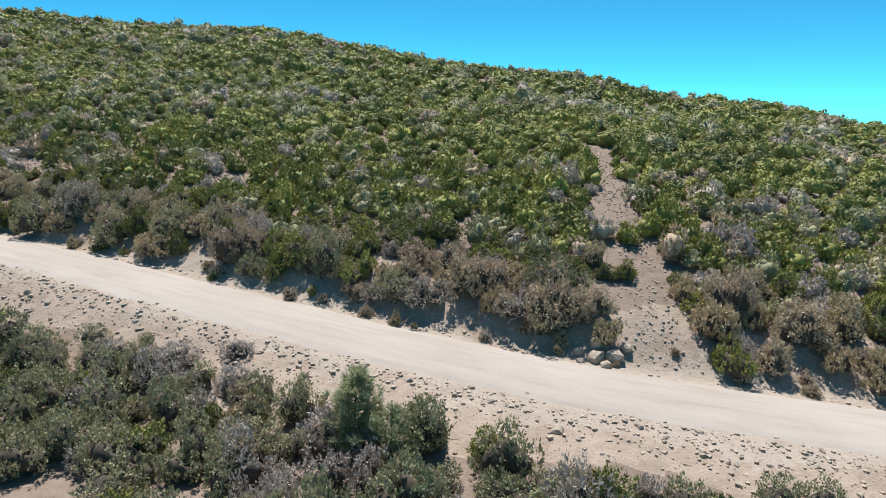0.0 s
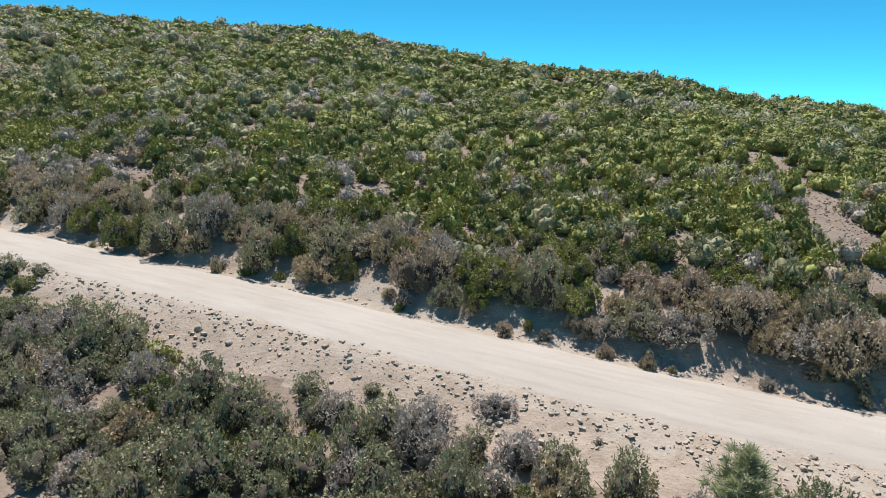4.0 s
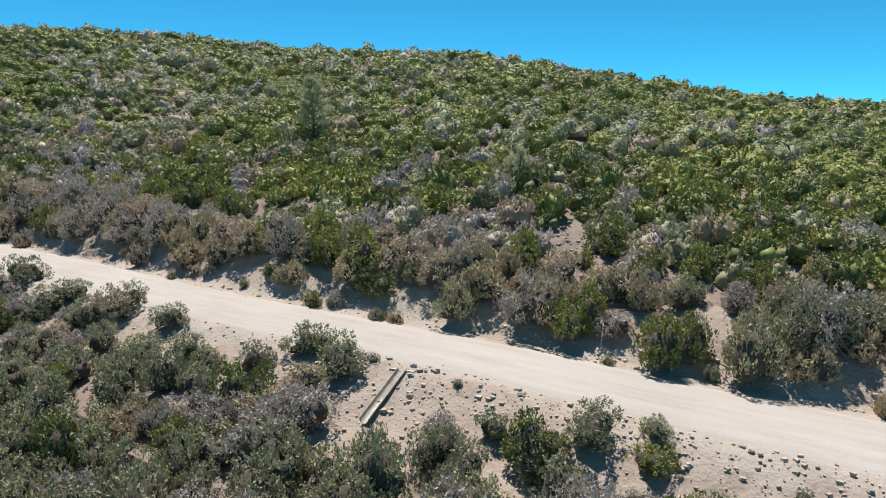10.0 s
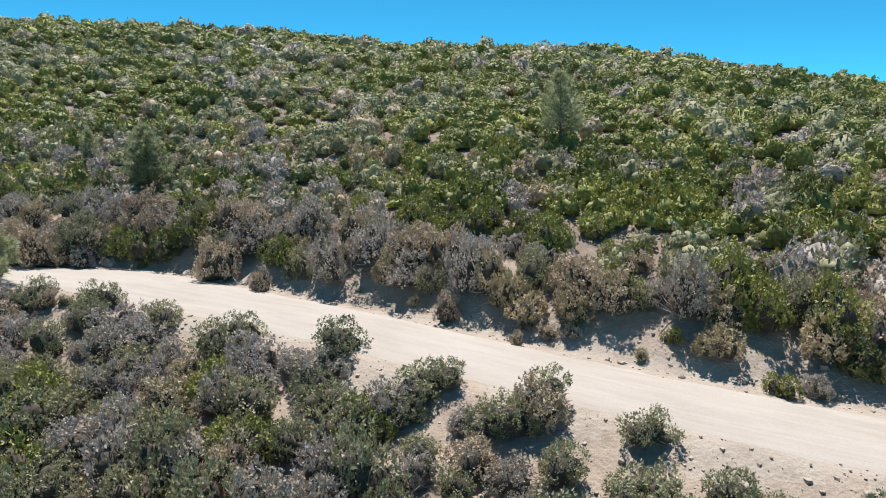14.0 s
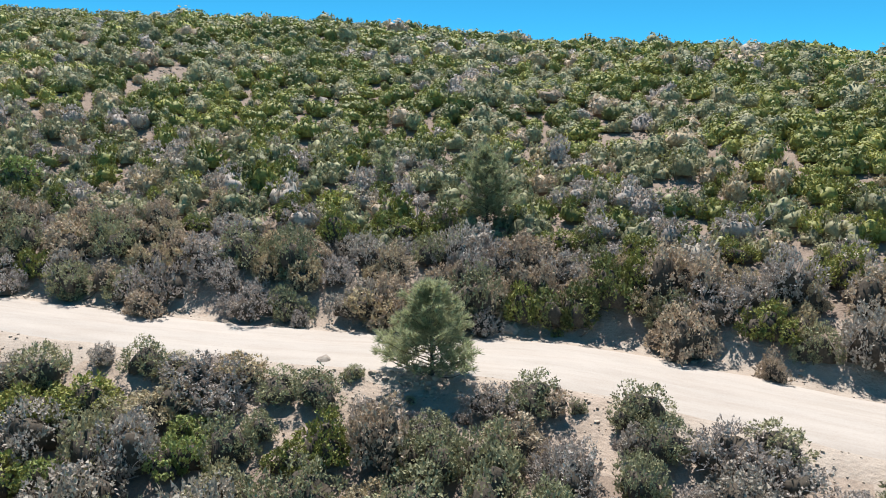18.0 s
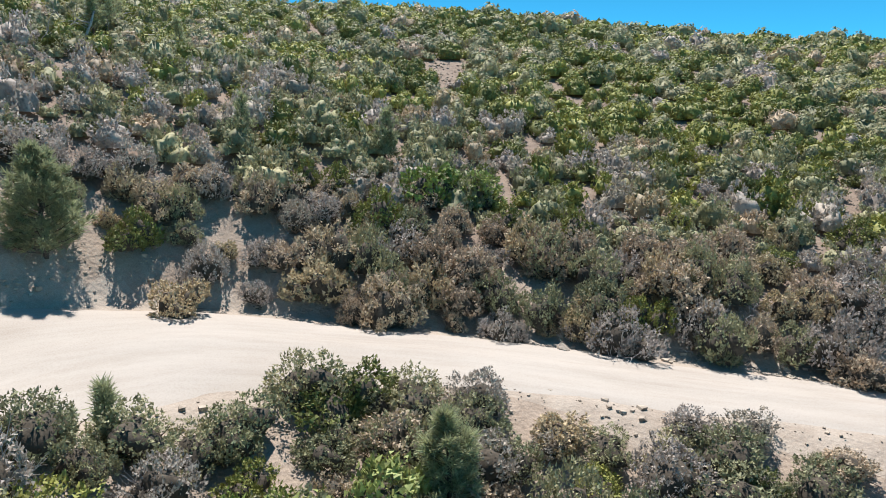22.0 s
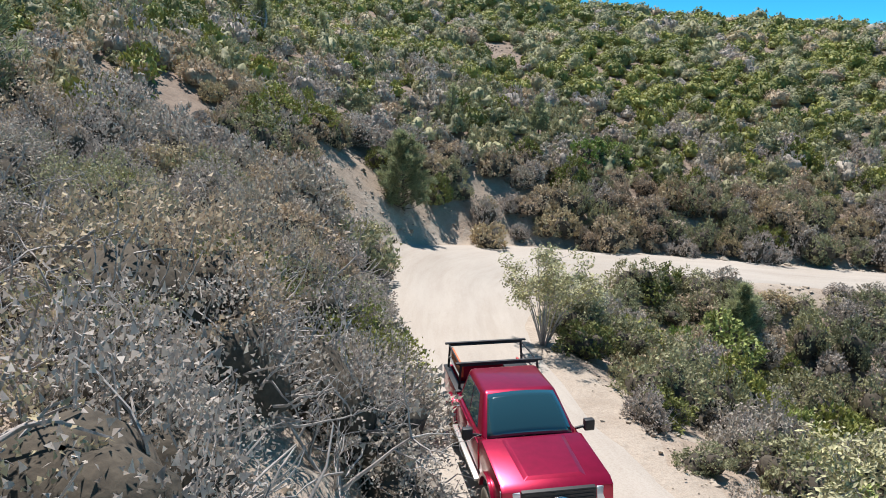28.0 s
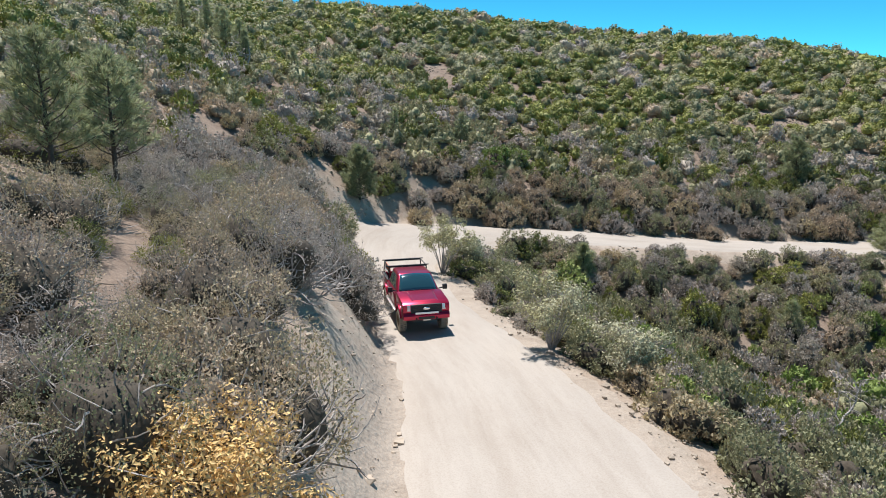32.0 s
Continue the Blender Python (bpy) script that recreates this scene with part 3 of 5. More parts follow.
def is_bare(x, y, sd, hw):
    b = np.zeros(x.shape, bool)
    wob = 0.35 * rough_noise(x, y, 2.0, 2)
    ragged = 1.1 * rough_noise(x, y, 1.5, 2)
    for cx, cy, rx, ry in BARE:
        b |= ((x - cx) / rx) ** 2 + ((y - cy) / ry) ** 2 < 1 + ragged
    # a washed-out chute that comes down to the road, wider towards its foot
    line = -1.5 - 0.29 * (y - 36)
    b |= (np.abs(x - line) < 2.1 + 1.6 * wob - 0.045 * (y - 36)) & (y > 33) & (y < 63) & (rough_noise(x, y, 1.7, 1) < 0.5)
    verge = np.interp(-x, [-60, 0, 20, 42, 50, 62, 78, 84, 94, 100, 108, 116, 122, 130, 200], [4, 4.6, 4.0, 3.0, 1.7, 1.9, 1.6, 0.8, 0.8, 1.3, 1.2, 0.9, 0.9, 0.8, 0.8])
    verge = np.where(y < 24, np.interp(y, [-10, 0, 22], [1.4, 1.2, 0.6]), verge)
    b |= (sd < 0) & (-sd - hw < verge + 0.9 * wob + 0.3)
    b |= (sd >= 0) & (sd - hw < np.where(x < -92, 0.8, 1.8) + 2.8 * wob)
    b |= (sd >= 0) & (sd - hw < 2.9 + wob) & (x < -118) & (y < 1)
    b |= (sd >= 0) & (sd - hw < 3.6 + 2 * wob) & (x < -136.5) & (y > 18.6) & (y < 28.5)
    return b


def scatter(rng, x0, x1, y0, y1, gap):
    nx, ny = int((x1 - x0) / gap), int((y1 - y0) / gap)
    i, j = np.meshgrid(np.arange(nx), np.arange(ny), indexing="ij")
    x = x0 + (i + 0.5 * (j % 2) + 0.75 * (rng.random(i.shape) - 0.5)) * gap
    y = y0 + (j + 0.75 * (rng.random(i.shape) - 0.5)) * gap
    x, y = x.ravel(), y.ravel()
    z, sd, hw = surface(x, y)
    keep = ~is_bare(x, y, sd, hw)
    return x[keep], y[keep], z[keep], sd[keep], hw[keep]


def pick_kind(rng, x, y, side_, patch):
    """Which shrub grows where: dry ones on the cut bank, green ones on the slopes, grey ones below the road."""
    if side_ > 0 and (side_ < 6.5 or x < -136 and y < 30 and side_ < 14):
        odds = (0.08, 0.10, 0.50, 0.32, 0.0, 0.0) if x < -131 and y < -3 else (0.08, 0.10, 0.62, 0.20, 0.0, 0.0) if x < -131 and y < 16 else (0.12, 0.16, 0.20, 0.36, 0.16, 0.0) if x > -100 else (0.05, 0.20, 0.30, 0.33, 0.12, 0.0)
    elif side_ > 0:
        g = 0.5 + 0.55 * patch + (0.12 if x > -95 else 0.0) + min(0.2, side_ / 250) - (0.2 if x < -88 else 0.0) - (0.14 if x < -112 and side_ < 20 else 0.0)
        if side_ > 20:   # greener and closer higher up
            g = 0.86 + 0.42 * patch - (0.22 if x < -88 else 0.0)
        g = min(0.92, max(0.08, g))
        odds = (g, (0.55 if side_ < 20 else 0.8) * (1 - g), (0.3 if side_ < 20 else 0.1) * (1 - g), 0.12 * (1 - g), 0.03 * (1 - g), 0.0)
    elif x < -100 and side_ < -3:
        odds = (0.20, 0.38, 0.24, 0.10, 0.0, 0.08)
    else:
        odds = (0.09, 0.60, 0.25, 0.03, 0.03, 0.0)
    o = np.array(odds) / sum(odds)
    return list(KINDS)[rng.choice(len(KINDS), p=o)]


LABELS = {
    "manzanita": "dense green leathery-leaved shrub on the dry slope",
    "sage": "grey-green feathery shrub on the dry slope",
    "grey": "half-dry grey twiggy shrub with few leaves",
    "brown": "dusty brown dry shrub beside the dirt road",
    "tan": "tan dried-out shrub with upright stalks",
    "bright": "bright green leafy shrub in the gully",
}
rng = np.random.default_rng(11)
spots = []   # x, y, z, side, radius, gap class
for x0, x1, y0, y1, gap in ((-175, 32, -40, 62, 1.5), (-210, 70, 62, 92, 1.9), (-250, 100, 92, 170, 2.5), (-232, -176, -14, 61, 2.5)):
    x, y, z, sd, hw = scatter(rng, x0, x1, y0, y1, gap)
    s = np.where(sd > 0, sd - hw, sd + hw)
    keep = (s > -12.5) | ((x < -96) & (y > -6) & (s > -34)) | ((x < -118) & (s > -16))
    keep &= ~((s > 34) & (y < 12) & (x > -160)) & ~((s > 60) & (y < -12)) & (y < np.where(x > -90, 152, 128))
    patch = rough_noise(x, y, 14.0, 3)
    for a in zip(x[keep], y[keep], z[keep], s[keep], patch[keep]):
        spots.append((*a, gap))
for _ in range(200):   # low tufts on the face of the cut bank and along the lower verge
    i = int(rng.integers(6, len(LINE) - 6))
    side_ = 1 if rng.random() < 0.72 else -1
    d = LINE[i, 3] + (0.55 + 1.7 * rng.random() if side_ > 0 else 0.9 + 2.2 * rng.random())
    x, y = LINE[i, 0] + ALONG[i, 1] * d * side_, LINE[i, 1] - ALONG[i, 0] * d * side_
    if -165 < x < 20 and not (side_ < 0 and x < -124) and not (x < -134 and 13 < y < 29) and not (x < -126 and y < 5):
        z = float(surface(np.array([x]), np.array([y]))[0][0])
        spots.append((x, y, z, 0.3 * side_, 0.0, 0.4 + 0.6 * rng.random() ** 2))
per_kind, far_piles = {k: 0 for k in KINDS}, {}
order = sorted(spots, key=lambda q: abs(q[3]))
for x, y, z, s, patch, gap in order:
    kind = pick_kind(rng, x, y, s, patch)
    r = gap * (0.44 + 0.46 * rng.random()) * (0.8 if kind == "tan" else 1.0)
    tall = 0.95 + 0.5 * rng.random()
    if s < 0:
        r, tall = (r * 0.95, tall * 0.9) if s > -4.5 and x > -96 else (r * 1.04, tall * 0.8) if s > -4.5 else (r * 1.06, tall * 1.05)
    if gap > 1.6:
        r, tall = r * 1.04, tall * 0.82
    if x < -131 and -30 < y < 15 and 0 < s < 12:
        r, tall = r * (1.05 + 0.4 * rng.random()) * (0.8 if s > 5 and y < 3 else 1.0), tall * (0.85 if s > 5 and y < 3 else 0.95)
    if 0 < s < 5 and x > -134:
        r, tall = r * 1.22, tall * 1.12
    k, turn = int(rng.integers(0, 4)), rng.random() * 6.283
    near_leg = x < -130.5 and -30 < y < 14 and s > 0
    if per_kind[kind] < 230 and abs(s) < 9 and -165 < x < 18 and not near_leg:
        per_kind[kind] += 1
        bush = new(kind + "_shrub" if kind != "bright" else "green_shrub")
        bush.location, bush.rotation_euler, bush.scale = (x, y, z - 0.06), (0, 0, turn), (r, r, r * tall)
        leaf = new("foliage", NEAR_MESH[kind, k])
        stem = new("stem", NEAR_STEM[kind, k])
        leaf.parent = stem.parent = bush
        tagged(bush, LABELS[kind], "shrub", "roadside shrubs")
    else:
        lod = 5 if -14 < s < 0 else 0 if abs(s) < 20 else 1 if s < 58 else 3
        if near_leg and abs(s) < 14:
            lod = 4 if y < 9 and abs(s) < 9.5 or y < 1 and abs(s) < 13 else 2
            lod = 6 if y < -1.5 and abs(s) < 9 else lod
        far_piles.setdefault((kind, "west_slope" if near_leg else "slope_below" if s < 0 else "lower_slope" if s < 26 else "upper_slope"), []).append((x, y, z, r, tall, turn, k, lod))
twig_items = [q for (kind, zone), items in far_piles.items() if zone == "west_slope" for q in items]
for (kind, zone), items in far_piles.items():
    V, F, own, slots, n = [], [], [], [], 0
    for x, y, z, r, tall, turn, k, lod in items:
        v, f = FAR_SHAPE[kind, k, lod]
        own.append(np.full(len(v), rng.random(), np.float32))
        # Near shrubs get the dark painted-shade core; the farther ones keep leaf colour.
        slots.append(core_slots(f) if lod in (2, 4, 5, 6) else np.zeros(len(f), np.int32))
        c, s_ = math.cos(turn), math.sin(turn)
        w = np.stack([v[:, 0] * c - v[:, 1] * s_, v[:, 0] * s_ + v[:, 1] * c, v[:, 2] * tall], -1) * r + (x, y, z - 0.08)
        V.append(w), F.append(f + n)
        n += len(v)
    brush = new(kind + "_brush", raw_mesh("brush", np.concatenate(V), np.concatenate(F), [KINDS[kind][0], INNER_SHADE], np.concatenate(slots), True))
    brush.data.attributes.new("plant", "FLOAT", "POINT").data.foreach_set("value", np.concatenate(own))
    tagged(brush, LABELS[kind] + " in a wide thicket", "brush", kind="stuff")

V, F, n = [], [], 0
TWIGS = [twiggy(40 + k, 80, 0.014) for k in range(4)]
for x, y, z, r, tall, turn, k, lod in twig_items:
    if lod not in (2, 4, 6):
        continue
    v, f = TWIGS[k]
    c, s_ = math.cos(turn + 1), math.sin(turn + 1)
    V.append(np.stack([v[:, 0] * c - v[:, 1] * s_, v[:, 0] * s_ + v[:, 1] * c, v[:, 2] * tall], -1) * r * 1.06 + (x, y, z - 0.05))
    F.append(f + n)
    n += len(v)
twigs = new("bare_twigs", raw_mesh("bare_twigs", np.concatenate(V), np.concatenate(F), [DEAD]))
tagged(twigs, "tangle of bare pale grey twigs among dry shrubs", "twigs", kind="stuff")

# ---- single trees, shrubs and dead wood ----
def part(name, data, parent, label=""):
    ob = new(name, data)
    ob.parent = parent
    return tagged(ob, label)


def stand(name, x, y, label, category, group="", turn=0.0, size=1.0, sink=0.05):
    ob = new(name)
    z = float(surface(np.array([float(x)]), np.array([float(y)]))[0][0])
    ob.location, ob.rotation_euler, ob.scale = (x, y, z - sink), (0, 0, turn), (size,) * 3
    return tagged(ob, label, category, group)


def pine(x, y, height, spread, seed, bare=0.12, dense=16, bushy=False, label="young green pine with long needles on the dry slope"):
    rng = np.random.default_rng(seed)
    tree = stand("pine_tree", x, y, label, "tree", "pines", 0, 1, 0.1)
    lean = rng.normal(size=2) * 0.04 * height
    trunk = [np.array([lean[0] * t * t, lean[1] * t * t, height * t]) for t in np.linspace(0, 0.97, 6)]
    wood, at, ways = [rod(trunk, 0.018 * height + 0.02, 0.012, 6)], [], []

    def tuft(p, d, n, size):
        """A brush of needles round the end of a twig."""
        w = rng.normal(size=(n, 3)) * 0.55 + d + (0, 0, 0.35)
        w /= np.linalg.norm(w, axis=1)[:, None]
        at.append(p + w * size * 0.15 + rng.normal(size=(n, 3)) * 0.03), ways.append(w)

    n = int((16 + 7 * height) * (1.9 if bushy else 1.0))
    for k in range(n):
        t = bare + (0.96 - bare) * (k + rng.random()) / n
        base = np.array([lean[0] * t * t, lean[1] * t * t, height * t])
        shape = (1 - ((t - bare) / (1 - bare)) ** 1.35) * 0.92 + 0.1
        reach = spread * shape * (0.6 + 0.5 * rng.random())
        a = k * 2.4 + rng.normal() * 0.4
        d = np.array([math.cos(a), math.sin(a), 0.2 + 0.55 * t])
        tip = base + d * reach + (0, 0, 0.16 * reach)
        m = base + d * reach * 0.5
        wood.append(rod([base, m, tip], 0.01 + 0.005 * height * shape, 0.006, 3))
        for q in np.arange(0.42, 1.01, max(0.12, 0.26 / max(reach, 0.3))):
            p = base + (tip - base) * q
            side_ = np.cross(d, (0, 0, 1.0)) * (1.08 - q) * reach * 0.42
            for o in (side_, -side_, 0 * side_):
                e = p + o * (0.6 + 0.5 * rng.random()) + rng.normal(size=3) * 0.05 + (0, 0, 0.05)
                tuft(e, d * 0.8 + o * 0.8, dense, 0.2)
    for q in range(3):
        tuft(trunk[-1] + (0, 0, -0.12 * q), np.array([0, 0, 1.0]), dense, 0.2)
    v, f = joined(wood)
    part("trunk", raw_mesh("trunk", v, f, [BARK]), tree)
    v, f = blades(rng, np.concatenate(at), np.concatenate(ways), 0.2 + 0.008 * height, 0.055, 0.15)
    part("crown", raw_mesh("crown", v, f, [NEEDLE]), tree)
    return tree


for k, (x, y, h, w, bare) in enumerate([
        (-100.3, 35.0, 3.4, 2.0, 0.02), (-140.6, 26.4, 3.9, 1.6, 0.02), (-124.8, 23.9, 2.7, 1.05, 0.02), (-135.0, 41.8, 2.8, 0.8, 0.1),
        (-77.5, 60.4, 5.6, 1.9, 0.2), (-103.3, 49.2, 4.6, 1.9, 0.1), (-110.7, 51.2, 2.4, 0.8, 0.1), (-131.8, 20.3, 1.5, 0.5, 0.05),
        (-11.7, 22.2, 3.4, 1.4, 0.05), (-10.0, 21.9, 2.4, 1.1, 0.05), (-142.7, -2.8, 4.7, 1.5, 0.22), (-142.5, 0.1, 4.9, 1.6, 0.25),
        (-157, 45.8, 4.0, 0.9, 0.2), (-159.4, 47.8, 4.4, 1.0, 0.2), (-155.6, 43.4, 3.4, 0.8, 0.2), (-161, 50.4, 4.2, 1.0, 0.2),
        (-163.5, 52.4, 4.5, 1.0, 0.2), (-166.5, 53, 3.8, 0.9, 0.2), (-171, 49, 5.0, 1.1, 0.2)]):
    pine(x, y, h, w, 60 + k, bare, 30 if k in (0, 1, 2) else 20, k in (0, 1, 2, 5, 8))
for k, (x, y, h, w) in enumerate([(-140.2, 37, 2.6, 0.8), (-57.5, 52.2, 2.6, 1.3), (-152, 47, 2.6, 0.7), (-112, 22.5, 2.6, 0.9), (-147.5, 9, 4.5, 1.3)]):
    pine(x, y, h, w, 90 + k, 0.1)


def leafy_shrub(name, x, y, height, spread, seed, mat, leaf, label, stems=9, each=46, loose=0.24):
    """A tall open shrub: thin stems with loose bunches of broad leaves near their ends."""
    rng = np.random.default_rng(seed)
    ob = stand(name, x, y, label, "shrub", "", 0, 1, 0.05)
    wood, at, out = [], [], []
    for k in range(stems):
        a = k * 2.4 + rng.normal() * 0.5
        d = np.array([math.cos(a), math.sin(a), 0]) * spread * (0.3 + 0.7 * rng.random())
        top = d + (0, 0, height * (0.6 + 0.4 * rng.random()))
        m = d * 0.4 + (0, 0, top[2] * 0.55) + rng.normal(size=3) * 0.06
        wood.append(rod([d * 0.05, m * 0.6, m, top], 0.028, 0.008, 4))
        for b in range(4):
            s = m + (top - m) * (0.1 + 0.9 * rng.random())
            e = s + rng.normal(size=3) * (0.3, 0.3, 0.18) * spread * 0.7 + (0, 0, 0.1)
            wood.append(rod([s, (s + e) / 2 + rng.normal(size=3) * 0.04, e], 0.012, 0.005, 3))
            for c in (e, (s + e) / 2):
                o = rng.normal(size=(each // 3, 3))
                o /= np.linalg.norm(o, axis=1)[:, None]
                at.append(c + o * loose * (0.4 + 0.6 * rng.random((each // 3, 1)))), out.append(o)
        o = rng.normal(size=(each // 2, 3))
        o /= np.linalg.norm(o, axis=1)[:, None]
        at.append(top + o * loose), out.append(o)
    v, f = joined(wood)
    part("stem", raw_mesh("stem", v, f, [DEAD]), ob)
    v, f = leaves(rng, np.concatenate(at), np.concatenate(out), leaf, 0.42)
    part("foliage", raw_mesh("foliage", v, f, [mat]), ob)
    return ob


PALE = "tall open shrub with pale dusty broad leaves at the road edge"
for k, (x, y, h, w) in enumerate([(-132.9, 13.4, 3.2, 1.8), (-127.4, 1.7, 2.7, 1.5), (-131.7, 16.2, 1.8, 0.9), (-124.8, 0.0, 2.2, 1.1)]):
    leafy_shrub("broadleaf_shrub", x, y, h, w, 200 + k, PALE_LEAF, 0.052, PALE, 16, 120, 0.25)
leafy_shrub("golden_shrub", -132.5, -14.5, 1.55, 1.3, 230, GOLD, 0.042, "shrub with golden yellow dried leaves on the road bank", 24, 110, 0.3)
leafy_shrub("golden_shrub", -131.6, -13.2, 1.0, 0.6, 231, GOLD, 0.045, "shrub with golden yellow dried leaves on the road bank", 9, 50, 0.26)
leafy_shrub("rust_shrub", -128.9, 16.6, 1.3, 0.8, 232, TAN, 0.05, "rust-brown withered shrub in the gully", 9, 40)
for k, (x, y, r) in enumerate([(-126.2, 22.2, 1.8), (-127.4, 20.6, 1.4), (-131.5, 39.9, 1.9), (-129.9, 40.8, 1.5), (-114.2, 15.8, 2.0), (-116.5, 13.4, 1.6), (-112, 12.5, 1.7), (-123.4, 8.5, 1.5), (-121.5, 6.0, 1.6)]):
    ob = stand("green_shrub", x, y, "bright green leafy shrub among dull brush", "shrub", "green shrubs", k * 1.3, r)
    part("stem", NEAR_STEM["bright", k % 4], ob)
    part("foliage", NEAR_MESH["bright", k % 4], ob)
for k, (x, y, r, kind) in enumerate([(-136.6, 28.3, 1.15, "tan"), (-128.2, 25.2, 1.5, "manzanita"), (-126.6, 24.6, 1.2, "brown"), (-130.0, 22.8, 1.3, "sage"), (-105.2, 39.6, 1.5, "tan"),
                                     (-71.9, 33.4, 1.1, "sage"), (-68.7, 32.6, 1.0, "sage"), (-80.4, 34.8, 1.3, "sage"), (-75.4, 33.7, 0.9, "sage"), (-22.5, 25.6, 1.0, "grey"), (-61, 31.9, 1.2, "sage"), (-59.2, 31.2, 1.3, "sage"), 
                                     (-139.0, 13.0, 1.8, "sage"), (-139.9, 10.3, 1.5, "brown"), (-141.4, 15.6, 1.7, "grey"), (-142.6, 17.7, 1.5, "brown"), (-139.6, 16.2, 1.4, "brown"), (-140.8, 17.4, 1.3, "grey"), (-141.9, 18.8, 1.2, "brown"), (-139.2, 14.6, 1.4, "grey"), (-143.2, 19.6, 1.4, "sage"), (-140.9, 12.6, 1.6, "grey"), (-138.2, 9.0, 1.2, "brown"),
                                     (-145.2, 20.2, 1.6, "manzanita"), (-145.6, 22.8, 1.7, "manzanita"), (-145.2, 25.4, 1.6, "manzanita"), (-143.8, 28.4, 1.5, "grey"), (-144.6, 18.2, 1.5, "sage"),
                                     (-135.2, 2.2, 1.35, "grey"), (-135.3, 4.2, 1.2, "grey"), (-135.8, 6.2, 1.2, "sage"), (-136.6, 8.0, 1.1, "sage")]):
    ob = stand(kind + "_shrub", x, y, LABELS[kind], "shrub", "roadside shrubs", k * 0.9, r)
    part("stem", NEAR_STEM[kind, k % 4], ob)
    part("foliage", NEAR_MESH[kind, k % 4], ob)


def dead_tree(x, y, seed, size, fallen=False, label="bare grey dead shrub with crooked branches"):
    rng = np.random.default_rng(seed)
    z = float(surface(np.array([float(x)]), np.array([float(y)]))[0][0])
    trunk, limbs = [], []

    def grow(p, d, length, r, depth):
        pts = [p]
        for _ in range(4):
            d = d + rng.normal(size=3) * (0.12 if depth == 0 else 0.3)
            d = d / np.linalg.norm(d)
            p = p + d * length / 4
            if p[2] < 0.05:
                p[2] = 0.05
            pts.append(p)
        (trunk if depth == 0 else limbs).append(rod(pts, r, r * 0.45, 5 if depth == 0 else 4))
        if depth < 3:
            for _ in range(4 if depth == 0 else 3):
                q = pts[rng.integers(2 if depth else 1, 5)]
                grow(q.copy(), d * 0.5 + rng.normal(size=3) * 0.6 + (0, 0, 0.25), length * 0.55, r * 0.5, depth + 1)

    if fallen:
        grow(np.array([0.0, 0, 0.12]), np.array([1.0, 0, 0.03]), 3.2, 0.09, 0)
    else:
        for k in range(4):
            grow(np.array([0.0, 0, 0]), np.array([math.cos(k * 1.6), math.sin(k * 1.6), 0.9]), 1.0, 0.026, 0)
    v, f = joined(trunk + limbs)
    ob = new("dead_tree" if fallen else "dead_shrub", raw_mesh("dead_wood", v, f, [DEAD], None, True))
    ob.location, ob.rotation_euler, ob.scale = (x, y, z - 0.03), (0, 0, rng.random() * 6), (size,) * 3
    tagged(ob, label, "dead wood")


for k, (x, y, s) in enumerate([(-134.9, 0.6, 1.3), (-138.6, 4.6, 1.6), (-137.6, -1.6, 1.5), (-139.6, 1.0, 1.7), (-136.6, -4.2, 1.4), (-138.2, 8.0, 1.5), (-136.4, 3.0, 1.2),
                               (-108.0, 41.3, 1.5), (-107.0, 47.9, 1.6), (-110.5, 41.5, 1.2), (-106, 43.2, 1.2), (-134, 36.6, 1.2), (-47, 47, 1.2), (-90, 52, 1.4), (-118, 36.5, 1.0), (-121.4, 2.5, 1.3)]):
    dead_tree(x, y, 300 + k, s)
for k, (x, y, s) in enumerate([(-153.2, 41.2, 2.2), (-156.6, 44.6, 1.8), (-151.8, 57, 1.0), (-140.5, 8.5, 1.0), (-117.5, 4.5, 1.1)]):
    dead_tree(x, y, 340 + k, s, True, "weathered pale fallen dead tree on the slope")


# ---- stones ----
def stone_shape(seed, rough=0.28):
    bm = bmesh.new()
    bmesh.ops.create_icosphere(bm, subdivisions=2, radius=1)
    rs = random.Random(seed)
    sx, sy, sz = rs.uniform(0.8, 1.3), rs.uniform(0.7, 1.1), rs.uniform(0.5, 0.8)
    for v in bm.verts:
        k = 1 + rough * noise.noise(v.co * 1.3 + Vector((seed, 0, 0))) + 0.5 * rough * noise.cell(v.co * 1.6 + Vector((0, seed, 0)))
        v.co = Vector((v.co.x * sx, v.co.y * sy, v.co.z * sz)) * k
    for _ in range(9):   # broken faces
        n = Vector((rs.gauss(0, 1), rs.gauss(0, 1), rs.gauss(0, 0.8))).normalized()
        d = rs.uniform(0.5, 0.78)
        for v in bm.verts:
            v.co -= n * max(0.0, v.co.dot(n) - d)
    me = bpy.data.meshes.new("stone")
    bm.to_mesh(me)
    bm.free()
    return me


STONES = []
for k in range(5):
    me = stone_shape(k + 1)
    me.materials.append(STONE if k < 3 else PALE_STONE)
    STONES.append(me)
srng = np.random.default_rng(77)


def put_stone(x, y, r, k, label, group, name="stone"):
    z = float(surface(np.array([float(x)]), np.array([float(y)]))[0][0])
    ob = new(name, STONES[k])
    ob.location, ob.scale = (x, y, z + 0.12 * r), (r, r, r)
    ob.rotation_euler = (srng.normal() * 0.3, srng.normal() * 0.3, srng.random() * 6.28)
    tagged(ob, label, "stone", group)


